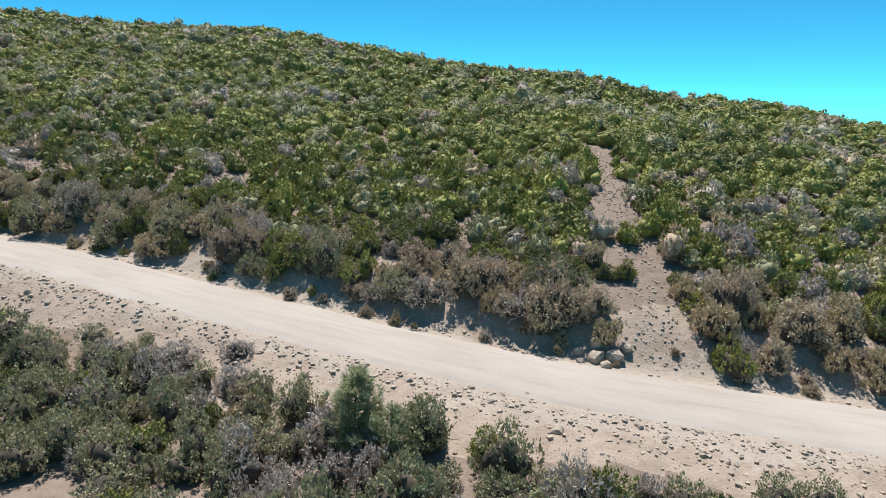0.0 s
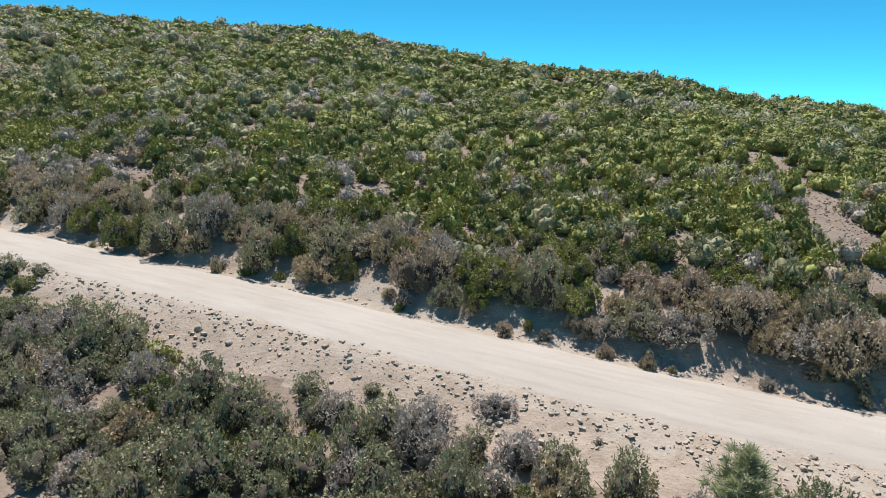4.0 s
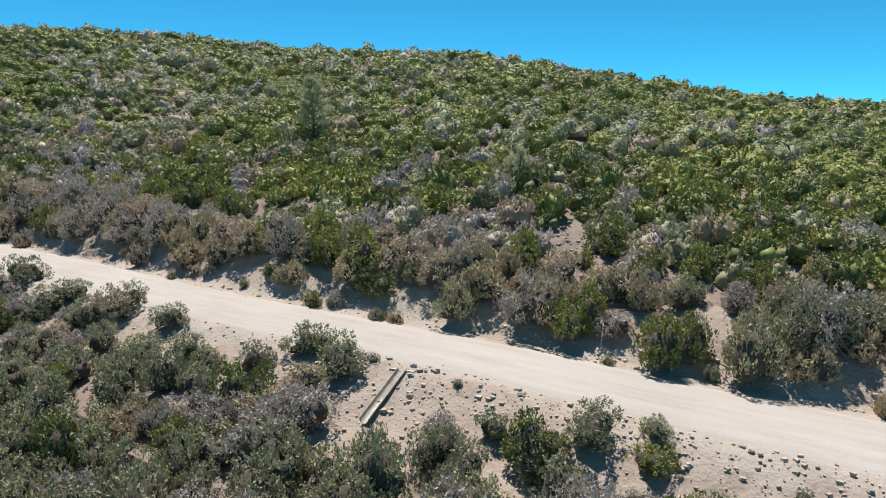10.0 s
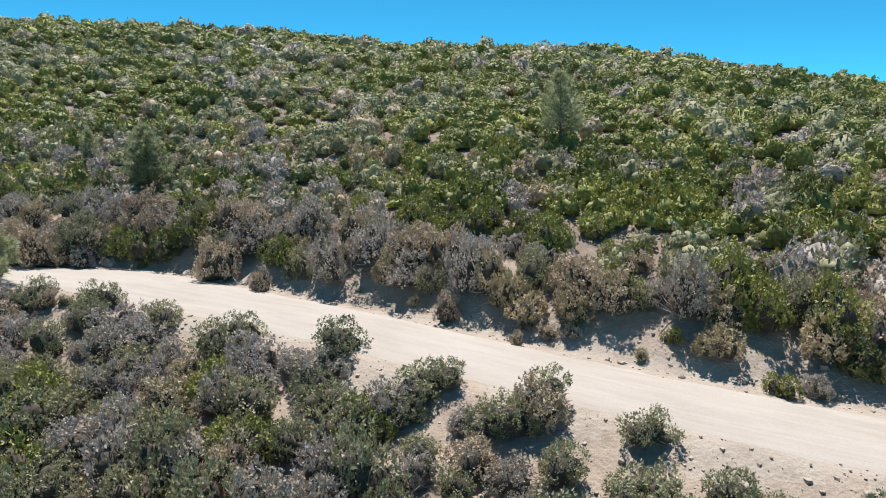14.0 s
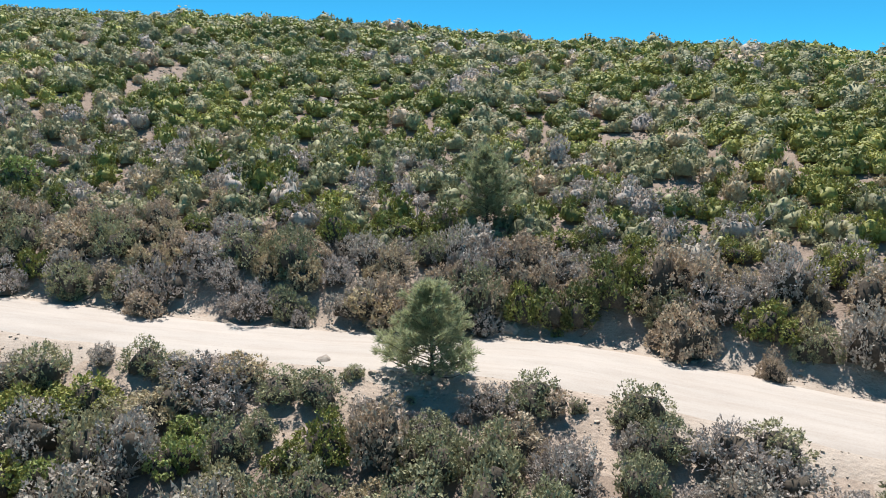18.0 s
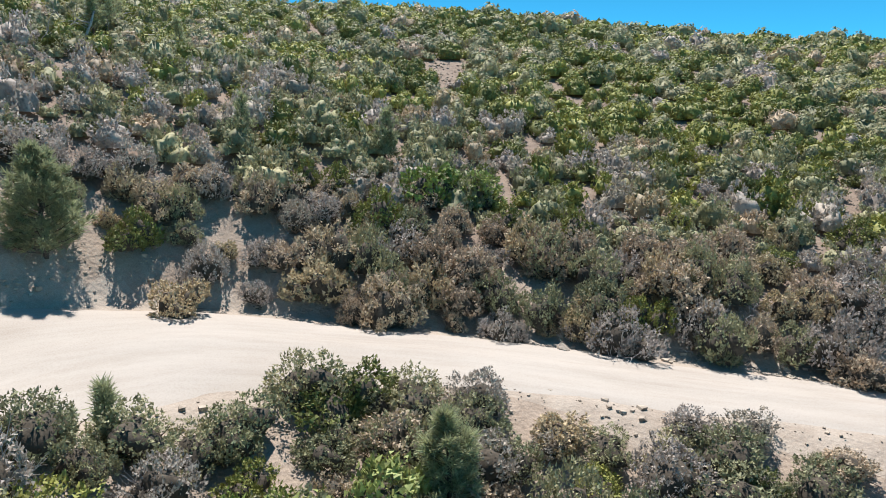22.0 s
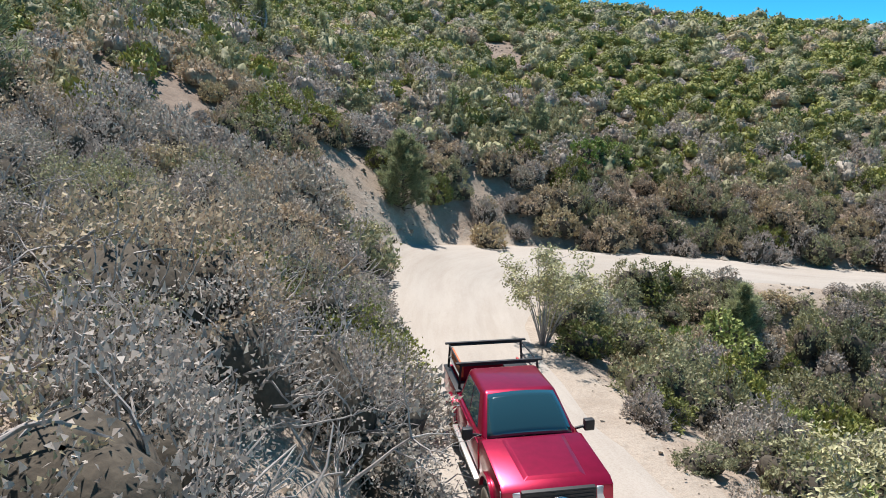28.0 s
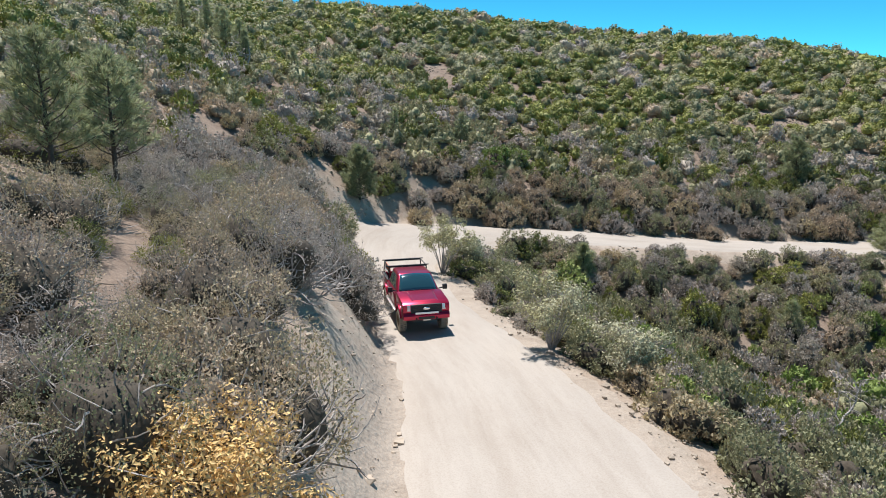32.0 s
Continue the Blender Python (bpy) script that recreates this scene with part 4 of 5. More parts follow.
for x, y, r in [(-4.3, 33.9, 0.62), (-3.5, 34.2, 0.5), (-5.2, 34.1, 0.45), (-4.5, 34.7, 0.5), (-3.7, 33.4, 0.32), (-5.0, 33.4, 0.28), (-3.0, 34.8, 0.36), (-5.9, 34.5, 0.25)]:
    put_stone(x, y, r, 3 + int(r * 10) % 2, "pale tan boulder heaped at the foot of the bank", "boulder heap", "boulder")
for x, y, r in [(-4.6, 26.1, 0.34), (-9.8, 36.3, 0.4), (-35.4, 28.3, 0.24), (-33.3, 27.8, 0.2), (-46.8, 29.6, 0.3), (-123.1, 64, 0.7), (-121.8, 63.6, 0.45), (-104.4, 34.2, 0.3),
                (-126.9, 33.9, 0.5), (-127.6, 34.4, 0.45), (-126.0, 34.1, 0.35), (-123.9, 33.3, 0.3), (-56.0, 30.4, 0.17), (-54.4, 31.2, 0.2), (-115.6, 48.5, 0.6), (-99.7, 42.0, 0.5), (-110.2, 31.6, 0.25)]:
    put_stone(x, y, r, int(r * 100) % 5, "single rough tan rock on the slope", "single rocks", "rock")

for x, y, r in [(-141.2, 20.1, 0.26), (-141.05, 20.5, 0.17), (-141.5, 20.5, 0.2), (-140.7, 23.0, 0.13), (-141.1, 22.0, 0.12), (-140.4, 24.4, 0.11), (-141.7, 19.4, 0.16), (-141.3, 19.8, 0.14)]:
    put_stone(x, y, r, int(r * 100) % 5, "rough tan rock set in the cut bank", "rocks in the bank", "rock")

count, small_v, small_f = 0, [], []
low = []
for k in range(4):
    q = np.random.default_rng(k).normal(size=(8, 3)) * 0.18
    c = np.array([(a, b, d) for a in (-1, 1) for b in (-1, 1) for d in (-0.6, 0.6)]) * 0.62 + q
    low.append((c, np.array([(0, 1, 3, 2), (4, 6, 7, 5), (0, 4, 5, 1), (2, 3, 7, 6), (0, 2, 6, 4), (1, 5, 7, 3)])))
while count < 15000:
    i = srng.integers(4, len(LINE) - 4)
    lx, ly, _, lw = LINE[i]
    zone = srng.random()
    if zone < 0.62:      # rubble on the fill below the road
        d = -(lw + 0.55 + abs(srng.normal()) * 1.9)
        keep = 1.0 if lx > -50 else 0.75 if -112 < lx < -94 or -64 < lx else 0.3
        if ly < 24 and lx < -124:
            keep = 0.25
    elif zone < 0.92:    # foot and face of the cut bank
        d = lw + 0.7 + abs(srng.normal()) * 1.5
        keep = 0.8
    else:
        d, keep = srng.uniform(-1, 1) * lw, 0.25
    if srng.random() > keep:
        continue
    x, y = lx - ALONG[i, 1] * d * -1, ly + ALONG[i, 0] * d * -1
    x, y = x + srng.normal() * 0.3, y + srng.normal() * 0.3
    big = srng.random() < 0.04 and abs(d) > lw + 0.6
    r = srng.uniform(0.1, 0.18) if big else 0.025 + (0.11 if lx > -62 else 0.075) * srng.random() ** 3.6
    if abs(d) < lw:
        r = 0.02 + 0.03 * srng.random()
    count += 1
    if big and count < 7500 and -112 < x < 12:
        put_stone(x, y, r, int(srng.integers(0, 5)), "loose tan stone beside the dirt road", "loose stones")
        continue
    small_v.append((x, y, r)), small_f.append(int(srng.integers(0, 4)))
# stony bed of the washed-out chute and of the bare places
for _ in range(800):
    y = srng.uniform(34.5, 62)
    small_v.append((-1.5 - 0.29 * (y - 36) + srng.normal() * 0.9, y, 0.03 + 0.08 * srng.random() ** 2)), small_f.append(int(srng.integers(0, 4)))
for _ in range(520):   # rubble on the cut above the bend
    small_v.append((srng.uniform(-144.5, -139.6), srng.uniform(18.4, 28), 0.02 + 0.08 * srng.random() ** 3)), small_f.append(int(srng.integers(0, 4)))
for cx, cy, rx, ry in BARE:
    for _ in range(45):
        small_v.append((cx + srng.normal() * rx * 0.5, cy + srng.normal() * ry * 0.5, 0.05 + 0.12 * srng.random() ** 2)), small_f.append(int(srng.integers(0, 4)))
P = np.array(small_v)
pz = surface(P[:, 0], P[:, 1])[0]
V, F = [], []
for m, ((x, y, r), z, k) in enumerate(zip(P, pz, small_f)):
    c, f = low[k]
    a = srng.random() * 6.28
    ca, sa = math.cos(a), math.sin(a)
    V.append(np.stack([c[:, 0] * ca - c[:, 1] * sa, c[:, 0] * sa + c[:, 1] * ca, c[:, 2]], -1) * r + (x, y, z + 0.015))
    F.append(f + 8 * m)
GRAVEL = plain("gravel_stone", (0.375, 0.312, 0.246), 0.92, 0, 0.4, 3)
gravel = new("gravel", raw_mesh("gravel", np.concatenate(V), np.concatenate(F), [GRAVEL]))
tagged(gravel, "loose tan gravel and rubble along the road", "gravel", kind="stuff")

# ---- pickup truck ----
PAINT = plain("red_metallic_paint", (0.36, 0.004, 0.040), 0.30, 0.6, 0.12, 7, 0.5)
BLACK = plain("black_plastic", (0.02, 0.02, 0.022), 0.55)
TYRE = plain("dusty_tyre", (0.30, 0.255, 0.20), 0.95, 0, 0.3, 18, 0, 0.3)
BRONZE = plain("bronze_rim", (0.22, 0.14, 0.09), 0.45, 0.7)
CHROME = plain("bright_metal", (0.75, 0.74, 0.72), 0.25, 1.0)
LAMP_GLASS = plain("lamp_lens", (0.75, 0.75, 0.78), 0.12, 0.3, 0, 6, 1.0)
TAIL_RED = plain("tail_lens", (0.5, 0.02, 0.02), 0.2, 0, 0, 6, 1.0)
CAN_RED = plain("red_can", (0.55, 0.025, 0.03), 0.5)
ORANGE = plain("orange_board", (0.62, 0.16, 0.05), 0.6, 0, 0.15, 8)
GLASS = plain("tinted_glass", (0.02, 0.06, 0.075), 0.05, 0.0, 0, 6, 1.0)
GLASS.node_tree.nodes["Principled BSDF"].inputs["Specular IOR Level"].default_value = 0.9
SILVER = plain("worn_aluminium", (0.6, 0.58, 0.54), 0.4, 0.8)


def bm_box(lo, hi, bevel=0.0, bm=None):
    bm = bm or bmesh.new()
    m = Matrix.Translation([(a + b) / 2 for a, b in zip(lo, hi)]) @ Matrix.Diagonal((*[b - a for a, b in zip(lo, hi)], 1))
    g = bmesh.ops.create_cube(bm, size=1, matrix=m)
    if bevel:
        es = list({e for v in g["verts"] for e in v.link_edges})
        bmesh.ops.bevel(bm, geom=es, offset=bevel, segments=2, affect="EDGES", profile=0.6)
    return bm


def bm_slab(outline, y0, y1, bevel=0.0, bm=None):
    """An outline in x and z, pulled from y0 to y1."""
    bm = bm or bmesh.new()
    a = [bm.verts.new((x, y0, z)) for x, z in outline]
    b = [bm.verts.new((x, y1, z)) for x, z in outline]
    n = len(a)
    bm.faces.new(a), bm.faces.new(b[::-1])
    for i in range(n):
        bm.faces.new((a[i], b[i], b[(i + 1) % n], a[(i + 1) % n]))
    bmesh.ops.recalc_face_normals(bm, faces=bm.faces)
    if bevel:
        es = [e for e in bm.edges if abs(e.verts[0].co.y - e.verts[1].co.y) < 1e-6]
        bmesh.ops.bevel(bm, geom=es, offset=bevel, segments=2, affect="EDGES", profile=0.6)
    return bm


def bm_hull(low, high, bevel=0.0):
    """A tapered block between two four-cornered rings."""
    bm = bmesh.new()
    a, b = [bm.verts.new(p) for p in low], [bm.verts.new(p) for p in high]
    bm.faces.new(a[::-1]), bm.faces.new(b)
    for i in range(4):
        bm.faces.new((a[i], a[(i + 1) % 4], b[(i + 1) % 4], b[i]))
    bmesh.ops.recalc_face_normals(bm, faces=bm.faces)
    if bevel:
        bmesh.ops.bevel(bm, geom=list(bm.edges), offset=bevel, segments=3, affect="EDGES", profile=0.5)
    return bm


def bm_pane(corners, depth=0.012):
    """A thin sheet on four corners, thickened inwards."""
    p = [Vector(c) for c in corners]
    n = (p[1] - p[0]).cross(p[3] - p[0]).normalized() * depth
    return bm_hull([q - n for q in p], [q for q in p])


def bm_tube(a, b, r, sides=8, bm=None):
    bm = bm or bmesh.new()
    a, b = Vector(a), Vector(b)
    m = Matrix.Translation((a + b) / 2) @ (b - a).to_track_quat("Z", "Y").to_matrix().to_4x4()
    bmesh.ops.create_cone(bm, cap_ends=True, segments=sides, radius1=r, radius2=r, depth=(b - a).length, matrix=m)
    return bm


def bm_lathe(profile, sides=28):
    """A profile of (radius, y), turned about the y axis."""
    bm = bmesh.new()
    rings = [[bm.verts.new((r * math.cos(t), y, r * math.sin(t))) for t in (2 * math.pi * k / sides for k in range(sides))] for r, y in profile]
    for p, q in zip(rings, rings[1:]):
        for k in range(sides):
            bm.faces.new((p[k], p[(k + 1) % sides], q[(k + 1) % sides], q[k]))
    bmesh.ops.recalc_face_normals(bm, faces=bm.faces)
    return bm


def piece(name, bm, mat, parent, label="", smooth=False):
    me = bpy.data.meshes.new(name)
    for f in bm.faces:
        f.smooth = True
    bm.to_mesh(me)
    bm.free()
    if not smooth:
        me.set_sharp_from_angle(angle=radians(32))
    me.materials.append(mat)
    return part(name, me, parent, label)


def arch(cx, r, z0, n=9):
    return [(cx + r * math.cos(a), max(z0, 0.46 + r * math.sin(a))) for a in (math.pi * (1 - k / (n - 1)) for k in range(n))]


def build_truck(x, y, z, heading):
    truck = new("pickup_truck")
    truck.matrix_world = pose(x, y, z, 0, -1.0, heading) @ Matrix.Scale(0.93, 4)
    tagged(truck, "lifted red crew-cab pickup truck with dusty tyres on the dirt road", "truck")
    F, R, SILL, BELT, W = 1.86, -1.82, 0.70, 1.34, 0.98      # axles, sill, belt line, half width
    nose = [(2.74, 0.78), (2.80, 0.98), (2.76, 1.24), (2.62, 1.33), (1.20, 1.42), (1.10, BELT + 0.02), (-1.20, BELT)]
    under = [(-1.20, SILL), (F - 0.58, SILL)] + arch(F, 0.55, SILL) + [(F + 0.62, SILL)]
    piece("body", bm_slab(under + nose, -W, W, 0.08), PAINT, truck, "red painted front body and lower cab", False)
    hood = bm_hull([(1.22, -0.62, 1.41), (2.60, -0.56, 1.325), (2.60, 0.56, 1.325), (1.22, 0.62, 1.41)],
                   [(1.30, -0.52, 1.45), (2.50, -0.46, 1.365), (2.50, 0.46, 1.365), (1.30, 0.52, 1.45)], 0.012)
    piece("hood", hood, PAINT, truck)
    low = [(-1.20, -0.93, BELT - 0.02), (1.12, -0.93, BELT - 0.02), (1.12, 0.93, BELT - 0.02), (-1.20, 0.93, BELT - 0.02)]
    high = [(-1.06, -0.72, 1.96), (0.28, -0.72, 1.98), (0.28, 0.72, 1.98), (-1.06, 0.72, 1.96)]
    piece("cab", bm_hull(low, high, 0.085), PAINT, truck, "red painted cab roof and pillars")

    def on(face, u0, u1, v0, v1, lift=0.012):
        """Corners of a pane on the cab's face, as shares of its length and height."""
        p = [Vector(c) for c in face]
        n = (p[1] - p[0]).cross(p[3] - p[0]).normalized() * lift

        def at(u, v):
            return (p[0] * (1 - u) + p[1] * u) * (1 - v) + (p[3] * (1 - u) + p[2] * u) * v + n
        return [at(u0, v0), at(u1, v0), at(u1, v1), at(u0, v1)]

    front = (low[1], low[2], high[2], high[1])
    rear = (low[3], low[0], high[0], high[3])
    c = on(front, 0.05, 0.95, 0.06, 0.92, 0.004)
    n = (c[1] - c[0]).cross(c[3] - c[0]).normalized()
    bm, grid = bmesh.new(), []
    for i in range(8):
        v = i / 7
        row = []
        for j in range(13):
            u = j / 12
            q = (c[0] * (1 - u) + c[1] * u) * (1 - v) + (c[3] * (1 - u) + c[2] * u) * v
            row.append(bm.verts.new(q + n * (0.012 + 0.075 * (1 - (2 * u - 1) ** 2) + 0.05 * (1 - (2 * v - 1) ** 2))))
        grid.append(row)
    for i in range(7):
        for j in range(12):
            bm.faces.new((grid[i][j], grid[i][j + 1], grid[i + 1][j + 1], grid[i + 1][j]))
    rim_ = grid[0] + [r[-1] for r in grid[1:]] + grid[-1][-2::-1] + [r[0] for r in grid[-2:0:-1]]
    back = [bm.verts.new(v.co - n * 0.08) for v in rim_]
    for k in range(len(rim_)):
        bm.faces.new((rim_[k], back[k], back[(k + 1) % len(back)], rim_[(k + 1) % len(rim_)]))
    bmesh.ops.recalc_face_normals(bm, faces=bm.faces)
    piece("windshield", bm, GLASS, truck, "curved tinted windshield", True)
    for s in (-1, 1):
        piece("wiper", bm_tube((1.13, s * 0.1 - 0.05, 1.40), (0.98, s * 0.1 + 0.42, 1.52), 0.012, 5), BLACK, truck)
    piece("rear_window", bm_pane(on(rear, 0.12, 0.88, 0.14, 0.86), 0.02), GLASS, truck, "dark rear window")
    for s, face in ((-1, (low[0], low[1], high[1], high[0])), (1, (low[2], low[3], high[3], high[2]))):
        spans = ((0.10, 0.46), (0.49, 0.80)) if s < 0 else ((0.20, 0.51), (0.54, 0.90))
        for u0, u1 in spans:
            piece("side_window", bm_pane(on(face, u0, u1, 0.10, 0.84), 0.02), GLASS, truck, "dark tinted side window")
        for x0, x1 in ((0.02, 1.06), (-1.12, -0.02)):
            door = piece("door", bm_box((x0, s * (W + 0.004) - 0.012, SILL + 0.05), (x1, s * (W + 0.004) + 0.012, BELT - 0.07), 0.008), PAINT, truck)
            piece("handle", bm_box((x0 + 0.06, s * (W + 0.03) - 0.02, 1.16), (x0 + 0.28, s * (W + 0.03) + 0.02, 1.20), 0.008), CHROME, door, "bright door handle")
        mirror = piece("mirror", bm_box((0.92, s * 1.19 - 0.10, 1.36), (1.06, s * 1.19 + 0.10, 1.58), 0.03), BLACK, truck, "black side mirror")
        piece("arm", bm_tube((0.98, s * 0.92, 1.40), (0.98, s * 1.12, 1.44), 0.03), BLACK, mirror)
        piece("running_board", bm_box((-1.15, s * 1.0 - 0.09, 0.58), (1.18, s * 1.0 + 0.09, 0.645), 0.02), SILVER, truck, "worn aluminium running board")
        bed = [(-2.92, 0.86), (-2.92, BELT), (-1.21, BELT), (-1.21, SILL), (R + 0.58, SILL)] + arch(R, 0.55, SILL)[::-1] + [(R - 0.60, SILL + 0.05)]
        y0, y1 = sorted((s * W, s * (W - 0.13)))
        piece("bed_side", bm_slab(bed, y0, y1, 0.02), PAINT, truck)
        piece("bed_rail", bm_box((-2.90, s * (W - 0.065) - 0.075, BELT), (-1.22, s * (W - 0.065) + 0.075, BELT + 0.03), 0.01), BLACK, truck, "black bed rail cap")
        for ax in (F, R):
            rim_pts = [(ax + 0.60 * math.cos(a), 0.47 + 0.60 * math.sin(a)) for a in np.linspace(math.pi * 0.92, math.pi * 0.08, 13)]
            inner = [(ax + 0.53 * math.cos(a), 0.47 + 0.53 * math.sin(a)) for a in np.linspace(math.pi * 0.08, math.pi * 0.92, 13)]
            a0, a1 = sorted((s * (W - 0.02), s * (W + 0.055)))
            piece("fender_flare", bm_slab(rim_pts + inner, a0, a1), PAINT, truck)
            wheel = new("wheel")
            wheel.parent, wheel.location = truck, (ax, s * 0.87, 0.46)
            prof = [(0.25, -0.15), (0.36, -0.165), (0.42, -0.155), (0.455, -0.11), (0.462, 0), (0.455, 0.11), (0.42, 0.155), (0.36, 0.165), (0.25, 0.15), (0.25, -0.15)]
            bm = bm_lathe(prof, 32)
            for k in range(32):
                a = 2 * math.pi * k / 32
                m = Matrix.Rotation(-a, 4, "Y")
                for q in (-0.08, 0.08):
                    g = bmesh.ops.create_cube(bm, size=1, matrix=m @ Matrix.Translation((0.462, q, (0.012 if q > 0 else -0.012))) @ Matrix.Diagonal((0.035, 0.11, 0.045, 1)))
            piece("tyre", bm, TYRE, wheel, "dust-covered off-road tyre with blocky tread")
            rim = bm_lathe([(0.26, s * 0.13), (0.245, s * 0.14), (0.23, s * 0.09), (0.16, s * 0.07), (0.09, s * 0.10), (0.0001, s * 0.11)], 24)
            for k in range(8):
                a = 2 * math.pi * k / 8
                bm_tube((0.06 * math.cos(a), s * 0.10, 0.06 * math.sin(a)), (0.235 * math.cos(a), s * 0.12, 0.235 * math.sin(a)), 0.022, 5, rim)
            piece("rim", rim, BRONZE, wheel, "bronze spoked wheel rim", True)
        piece("headlight", bm_hull([(2.70, s * 0.66, 0.98), (2.70, s * 0.96, 0.98), (2.62, s * 0.97, 1.24), (2.70, s * 0.66, 1.24)],
                                   [(2.83, s * 0.66, 1.00), (2.76, s * 0.97, 1.00), (2.70, s * 0.985, 1.23), (2.80, s * 0.66, 1.23)], 0.01), LAMP_GLASS, truck, "clear headlight")
        piece("fog_lamp", bm_box((2.84, s * 0.78 - 0.07, 0.74), (2.885, s * 0.78 + 0.07, 0.82), 0.01), LAMP_GLASS, truck, "small fog lamp")
        piece("taillight", bm_box((-2.955, s * 0.89 - 0.09, 0.98), (-2.87, s * 0.89 + 0.095, 1.30), 0.02), TAIL_RED, truck, "red tail light")
        piece("tow_hook", bm_box((2.86, s * 0.42 - 0.03, 0.62), (2.93, s * 0.42 + 0.03, 0.70), 0.015), BLACK, truck)
    piece("bed_floor", bm_box((-2.88, -0.86, 0.86), (-1.22, 0.86, 0.92), 0.005), BLACK, truck, "dark truck bed liner")
    piece("tailgate", bm_box((-2.95, -0.84, 0.88), (-2.86, 0.84, BELT), 0.02), PAINT, truck)
    piece("rear_bumper", bm_box((-3.08, -0.92, 0.64), (-2.90, 0.92, 0.84), 0.04), BLACK, truck, "black rear bumper")
    piece("front_bumper", bm_slab([(2.66, 0.60), (2.86, 0.64), (2.90, 0.80), (2.84, 0.90), (2.66, 0.90)], -0.96, 0.96, 0.03), PAINT, truck, "red front bumper")
    piece("bumper_vent", bm_box((2.86, -0.34, 0.66), (2.905, 0.34, 0.76), 0.01), BLACK, truck, "black bumper opening")
    piece("number_plate", bm_box((2.90, -0.15, 0.60), (2.915, 0.15, 0.65), 0.003), SILVER, truck, "small pale plate")
    grille = piece("grille", bm_slab([(2.74, 0.90), (2.84, 0.92), (2.81, 1.24), (2.70, 1.26)], -0.64, 0.64, 0.015), BLACK, truck, "black front grille")
    for k in range(5):
        piece("slat", bm_box((2.815, -0.60, 0.955 + 0.058 * k), (2.848 - 0.006 * k, 0.60, 0.98 + 0.058 * k), 0.006), BLACK, grille)
    bm = bmesh.new()
    bmesh.ops.create_uvsphere(bm, u_segments=16, v_segments=8, radius=1, matrix=Matrix.Translation((2.855, 0, 1.09)) @ Matrix.Diagonal((0.02, 0.15, 0.06, 1)))
    piece("badge", bm, CHROME, grille, "plain bright oval badge", True)
    piece("light_bar", bm_box((2.88, -0.48, 0.885), (2.945, 0.48, 0.955), 0.012), LAMP_GLASS, truck, "long bright light bar")
    piece("chassis", bm_box((-2.80, -0.62, 0.50), (2.60, 0.62, 0.74), 0.03), BLACK, truck, "dark underbody")
    for ax in (F, R):
        piece("axle", bm_tube((ax, -0.8, 0.46), (ax, 0.8, 0.46), 0.07, 10), BLACK, truck)
    # rack over the bed with what it carries
    rack = new("bed_rack")
    rack.parent = truck
    for px in (-2.72, -1.36):
        for s in (-1, 1):
            piece("post", bm_tube((px, s * 0.90, BELT), (px, s * 0.86, 1.90), 0.028), BLACK, rack)
        piece("crossbar", bm_box((px - 0.04, -0.98, 1.93), (px + 0.04, 0.98, 1.97), 0.012), BLACK, rack, "black roof crossbar")
        piece("crossmember", bm_tube((px, -0.86, 1.90), (px, 0.86, 1.90), 0.028), BLACK, rack)
    for s in (-1, 1):
        for hz in (1.62, 1.90):
            piece("side_rail", bm_tube((-2.72, s * 0.875, hz), (-1.36, s * 0.875, hz), 0.022), SILVER if s < 0 and hz < 1.8 else BLACK, rack)
    # the lift kit raises everything but the wheels and axles
    for ob in truck.children:
        if not ob.name.startswith(("wheel", "axle")):
            ob.location.z += 0.10
    return truck


i = int(np.argmin(np.hypot(LINE[:, 0] + 132.7, LINE[:, 1] - 5.6)))
tx, ty, tz, _ = LINE[i]
head = math.degrees(math.atan2(ALONG[i, 1], ALONG[i, 0]))
truck = build_truck(tx - 0.42, ty - 0.15, tz + 0.035, head)
T = truck.matrix_world @ Matrix.Translation((0, 0, 0.10))


def cargo(name, bms, label, category):
    """A thing carried in the bed: (part, mesh, material, label) rows in the truck's own axes."""
    ob = new(name)
    ob.matrix_world = T
    tagged(ob, label, category)
    for n, bm, mat, lab in bms:
        piece(n, bm, mat, ob, lab)


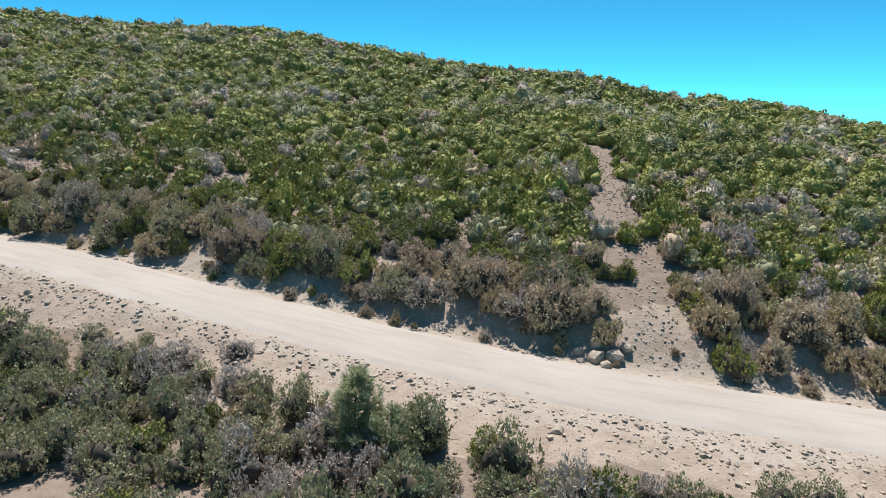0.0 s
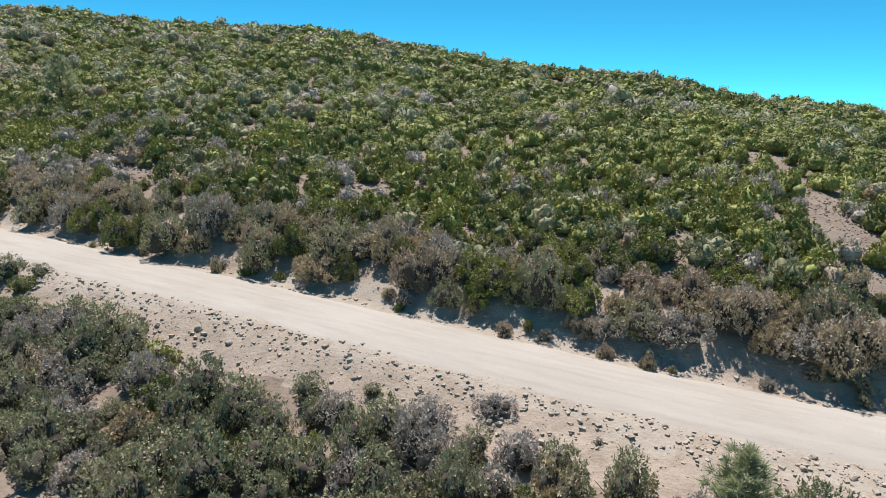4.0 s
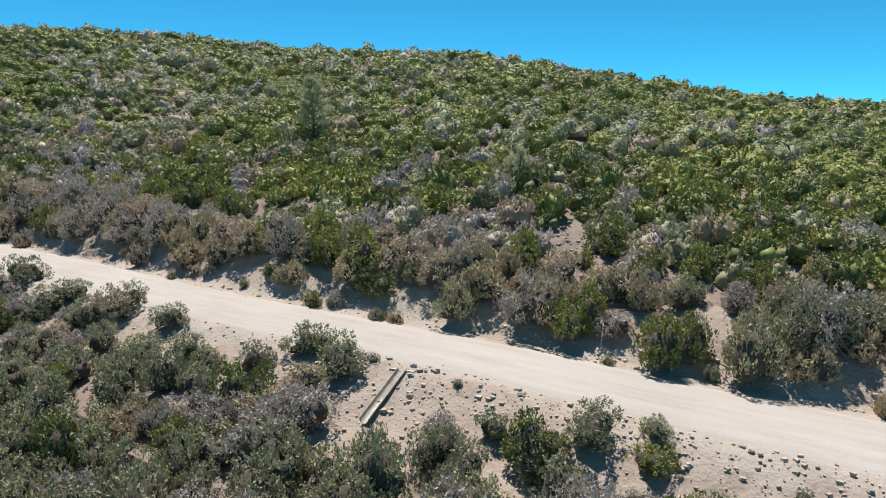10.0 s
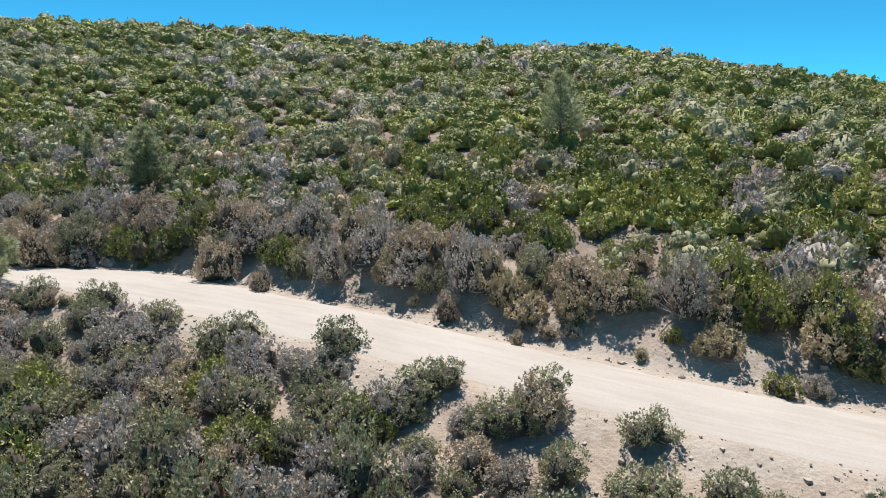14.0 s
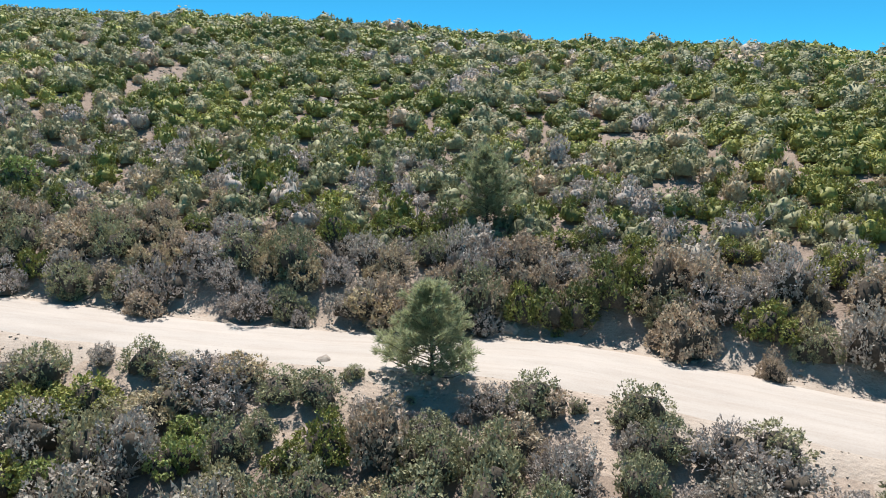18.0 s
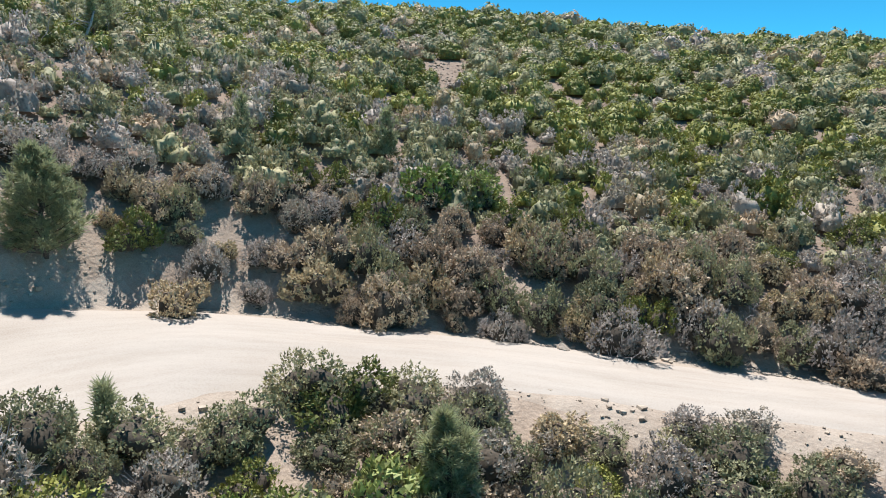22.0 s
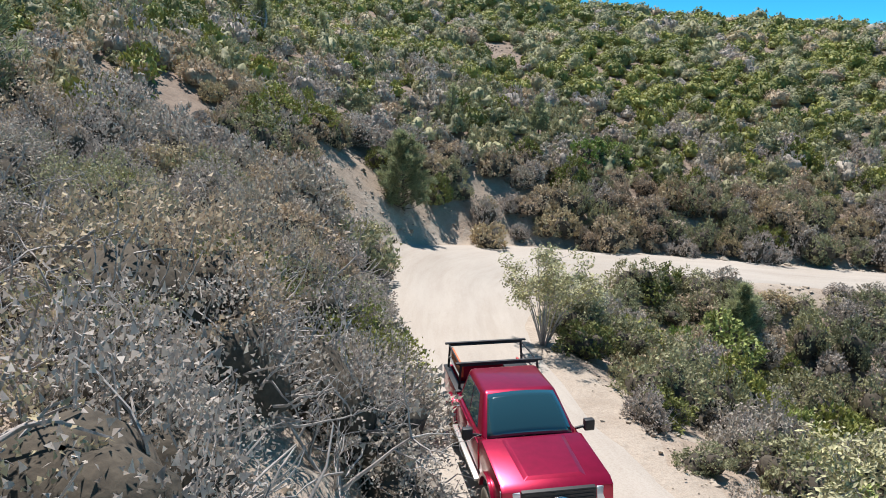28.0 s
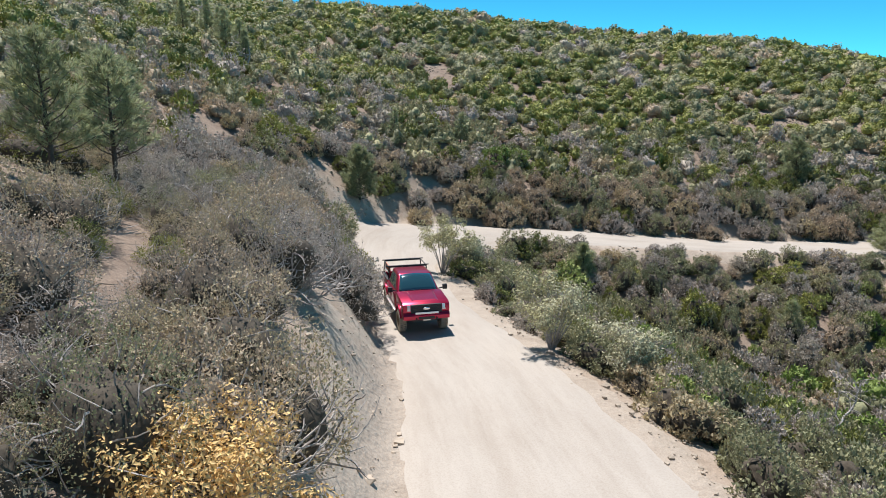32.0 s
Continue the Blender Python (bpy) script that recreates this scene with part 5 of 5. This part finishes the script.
can = bm_box((-2.62, 0.62, 0.93), (-2.30, 0.84, 1.50), 0.03)
cargo("fuel_can", [("body", can, CAN_RED, ""), ("handle", bm_box((-2.55, 0.70, 1.52), (-2.37, 0.76, 1.57), 0.012), CAN_RED, ""), ("cap", bm_tube((-2.32, 0.73, 1.50), (-2.28, 0.73, 1.57), 0.03), BLACK, "black cap")],
      "red plastic fuel can in the truck bed", "fuel can")
cargo("storage_case", [("body", bm_box((-2.20, 0.30, 0.93), (-1.45, 0.82, 1.50), 0.03), BLACK, ""), ("lid", bm_box((-2.21, 0.29, 1.505), (-1.44, 0.83, 1.57), 0.02), BLACK, "")],
      "black storage case in the truck bed", "case")
cargo("traction_board", [("board", bm_box((-2.70, -0.84, 1.60), (-1.42, -0.79, 1.86), 0.012), ORANGE, "orange ribbed board"), ("rib", bm_box((-2.6, -0.785, 1.70), (-1.5, -0.77, 1.74), 0.004), ORANGE, "")],
      "orange recovery board strapped to the bed rack", "board")

# ---- drain that takes water off the road ----
dz = float(surface(np.array([-56.8]), np.array([31.4]))[0][0])
ez = float(surface(np.array([-57.2]), np.array([28.2]))[0][0])
drain = new("road_drain")
drain.location, drain.scale = (-56.8, 31.4, dz), (0.72, 0.8, 0.85)
tagged(drain, "weathered metal drain channel running down from the road edge", "drain")
bm = bmesh.new()
arcs = [(math.cos(a) * 0.24, math.sin(a) * 0.24 + 0.12) for a in np.linspace(math.pi, 2 * math.pi, 9)]
outer = [(math.cos(a) * 0.26, math.sin(a) * 0.26 + 0.12) for a in np.linspace(2 * math.pi, math.pi, 9)]
ring = arcs + outer
a = [bm.verts.new((px, 0.2, pz + 0.14)) for px, pz in ring]
b = [bm.verts.new((px - 0.4, -3.2, pz + ez - dz + 0.2)) for px, pz in ring]
for k in range(len(ring)):
    bm.faces.new((a[k], a[(k + 1) % len(ring)], b[(k + 1) % len(ring)], b[k]))
bmesh.ops.recalc_face_normals(bm, faces=bm.faces)
RUST = plain("weathered_metal", (0.42, 0.37, 0.31), 0.7, 0.3, 0.3, 4)
piece("channel", bm, RUST, drain, "half-round metal channel")
piece("wing_wall", bm_box((-0.75, 0.15, -0.2), (-0.25, 0.3, 0.16), 0.02), RUST, drain, "rusty wing wall")
piece("wing_wall", bm_box((0.25, 0.15, -0.2), (0.7, 0.3, 0.14), 0.02), RUST, drain, "rusty wing wall")
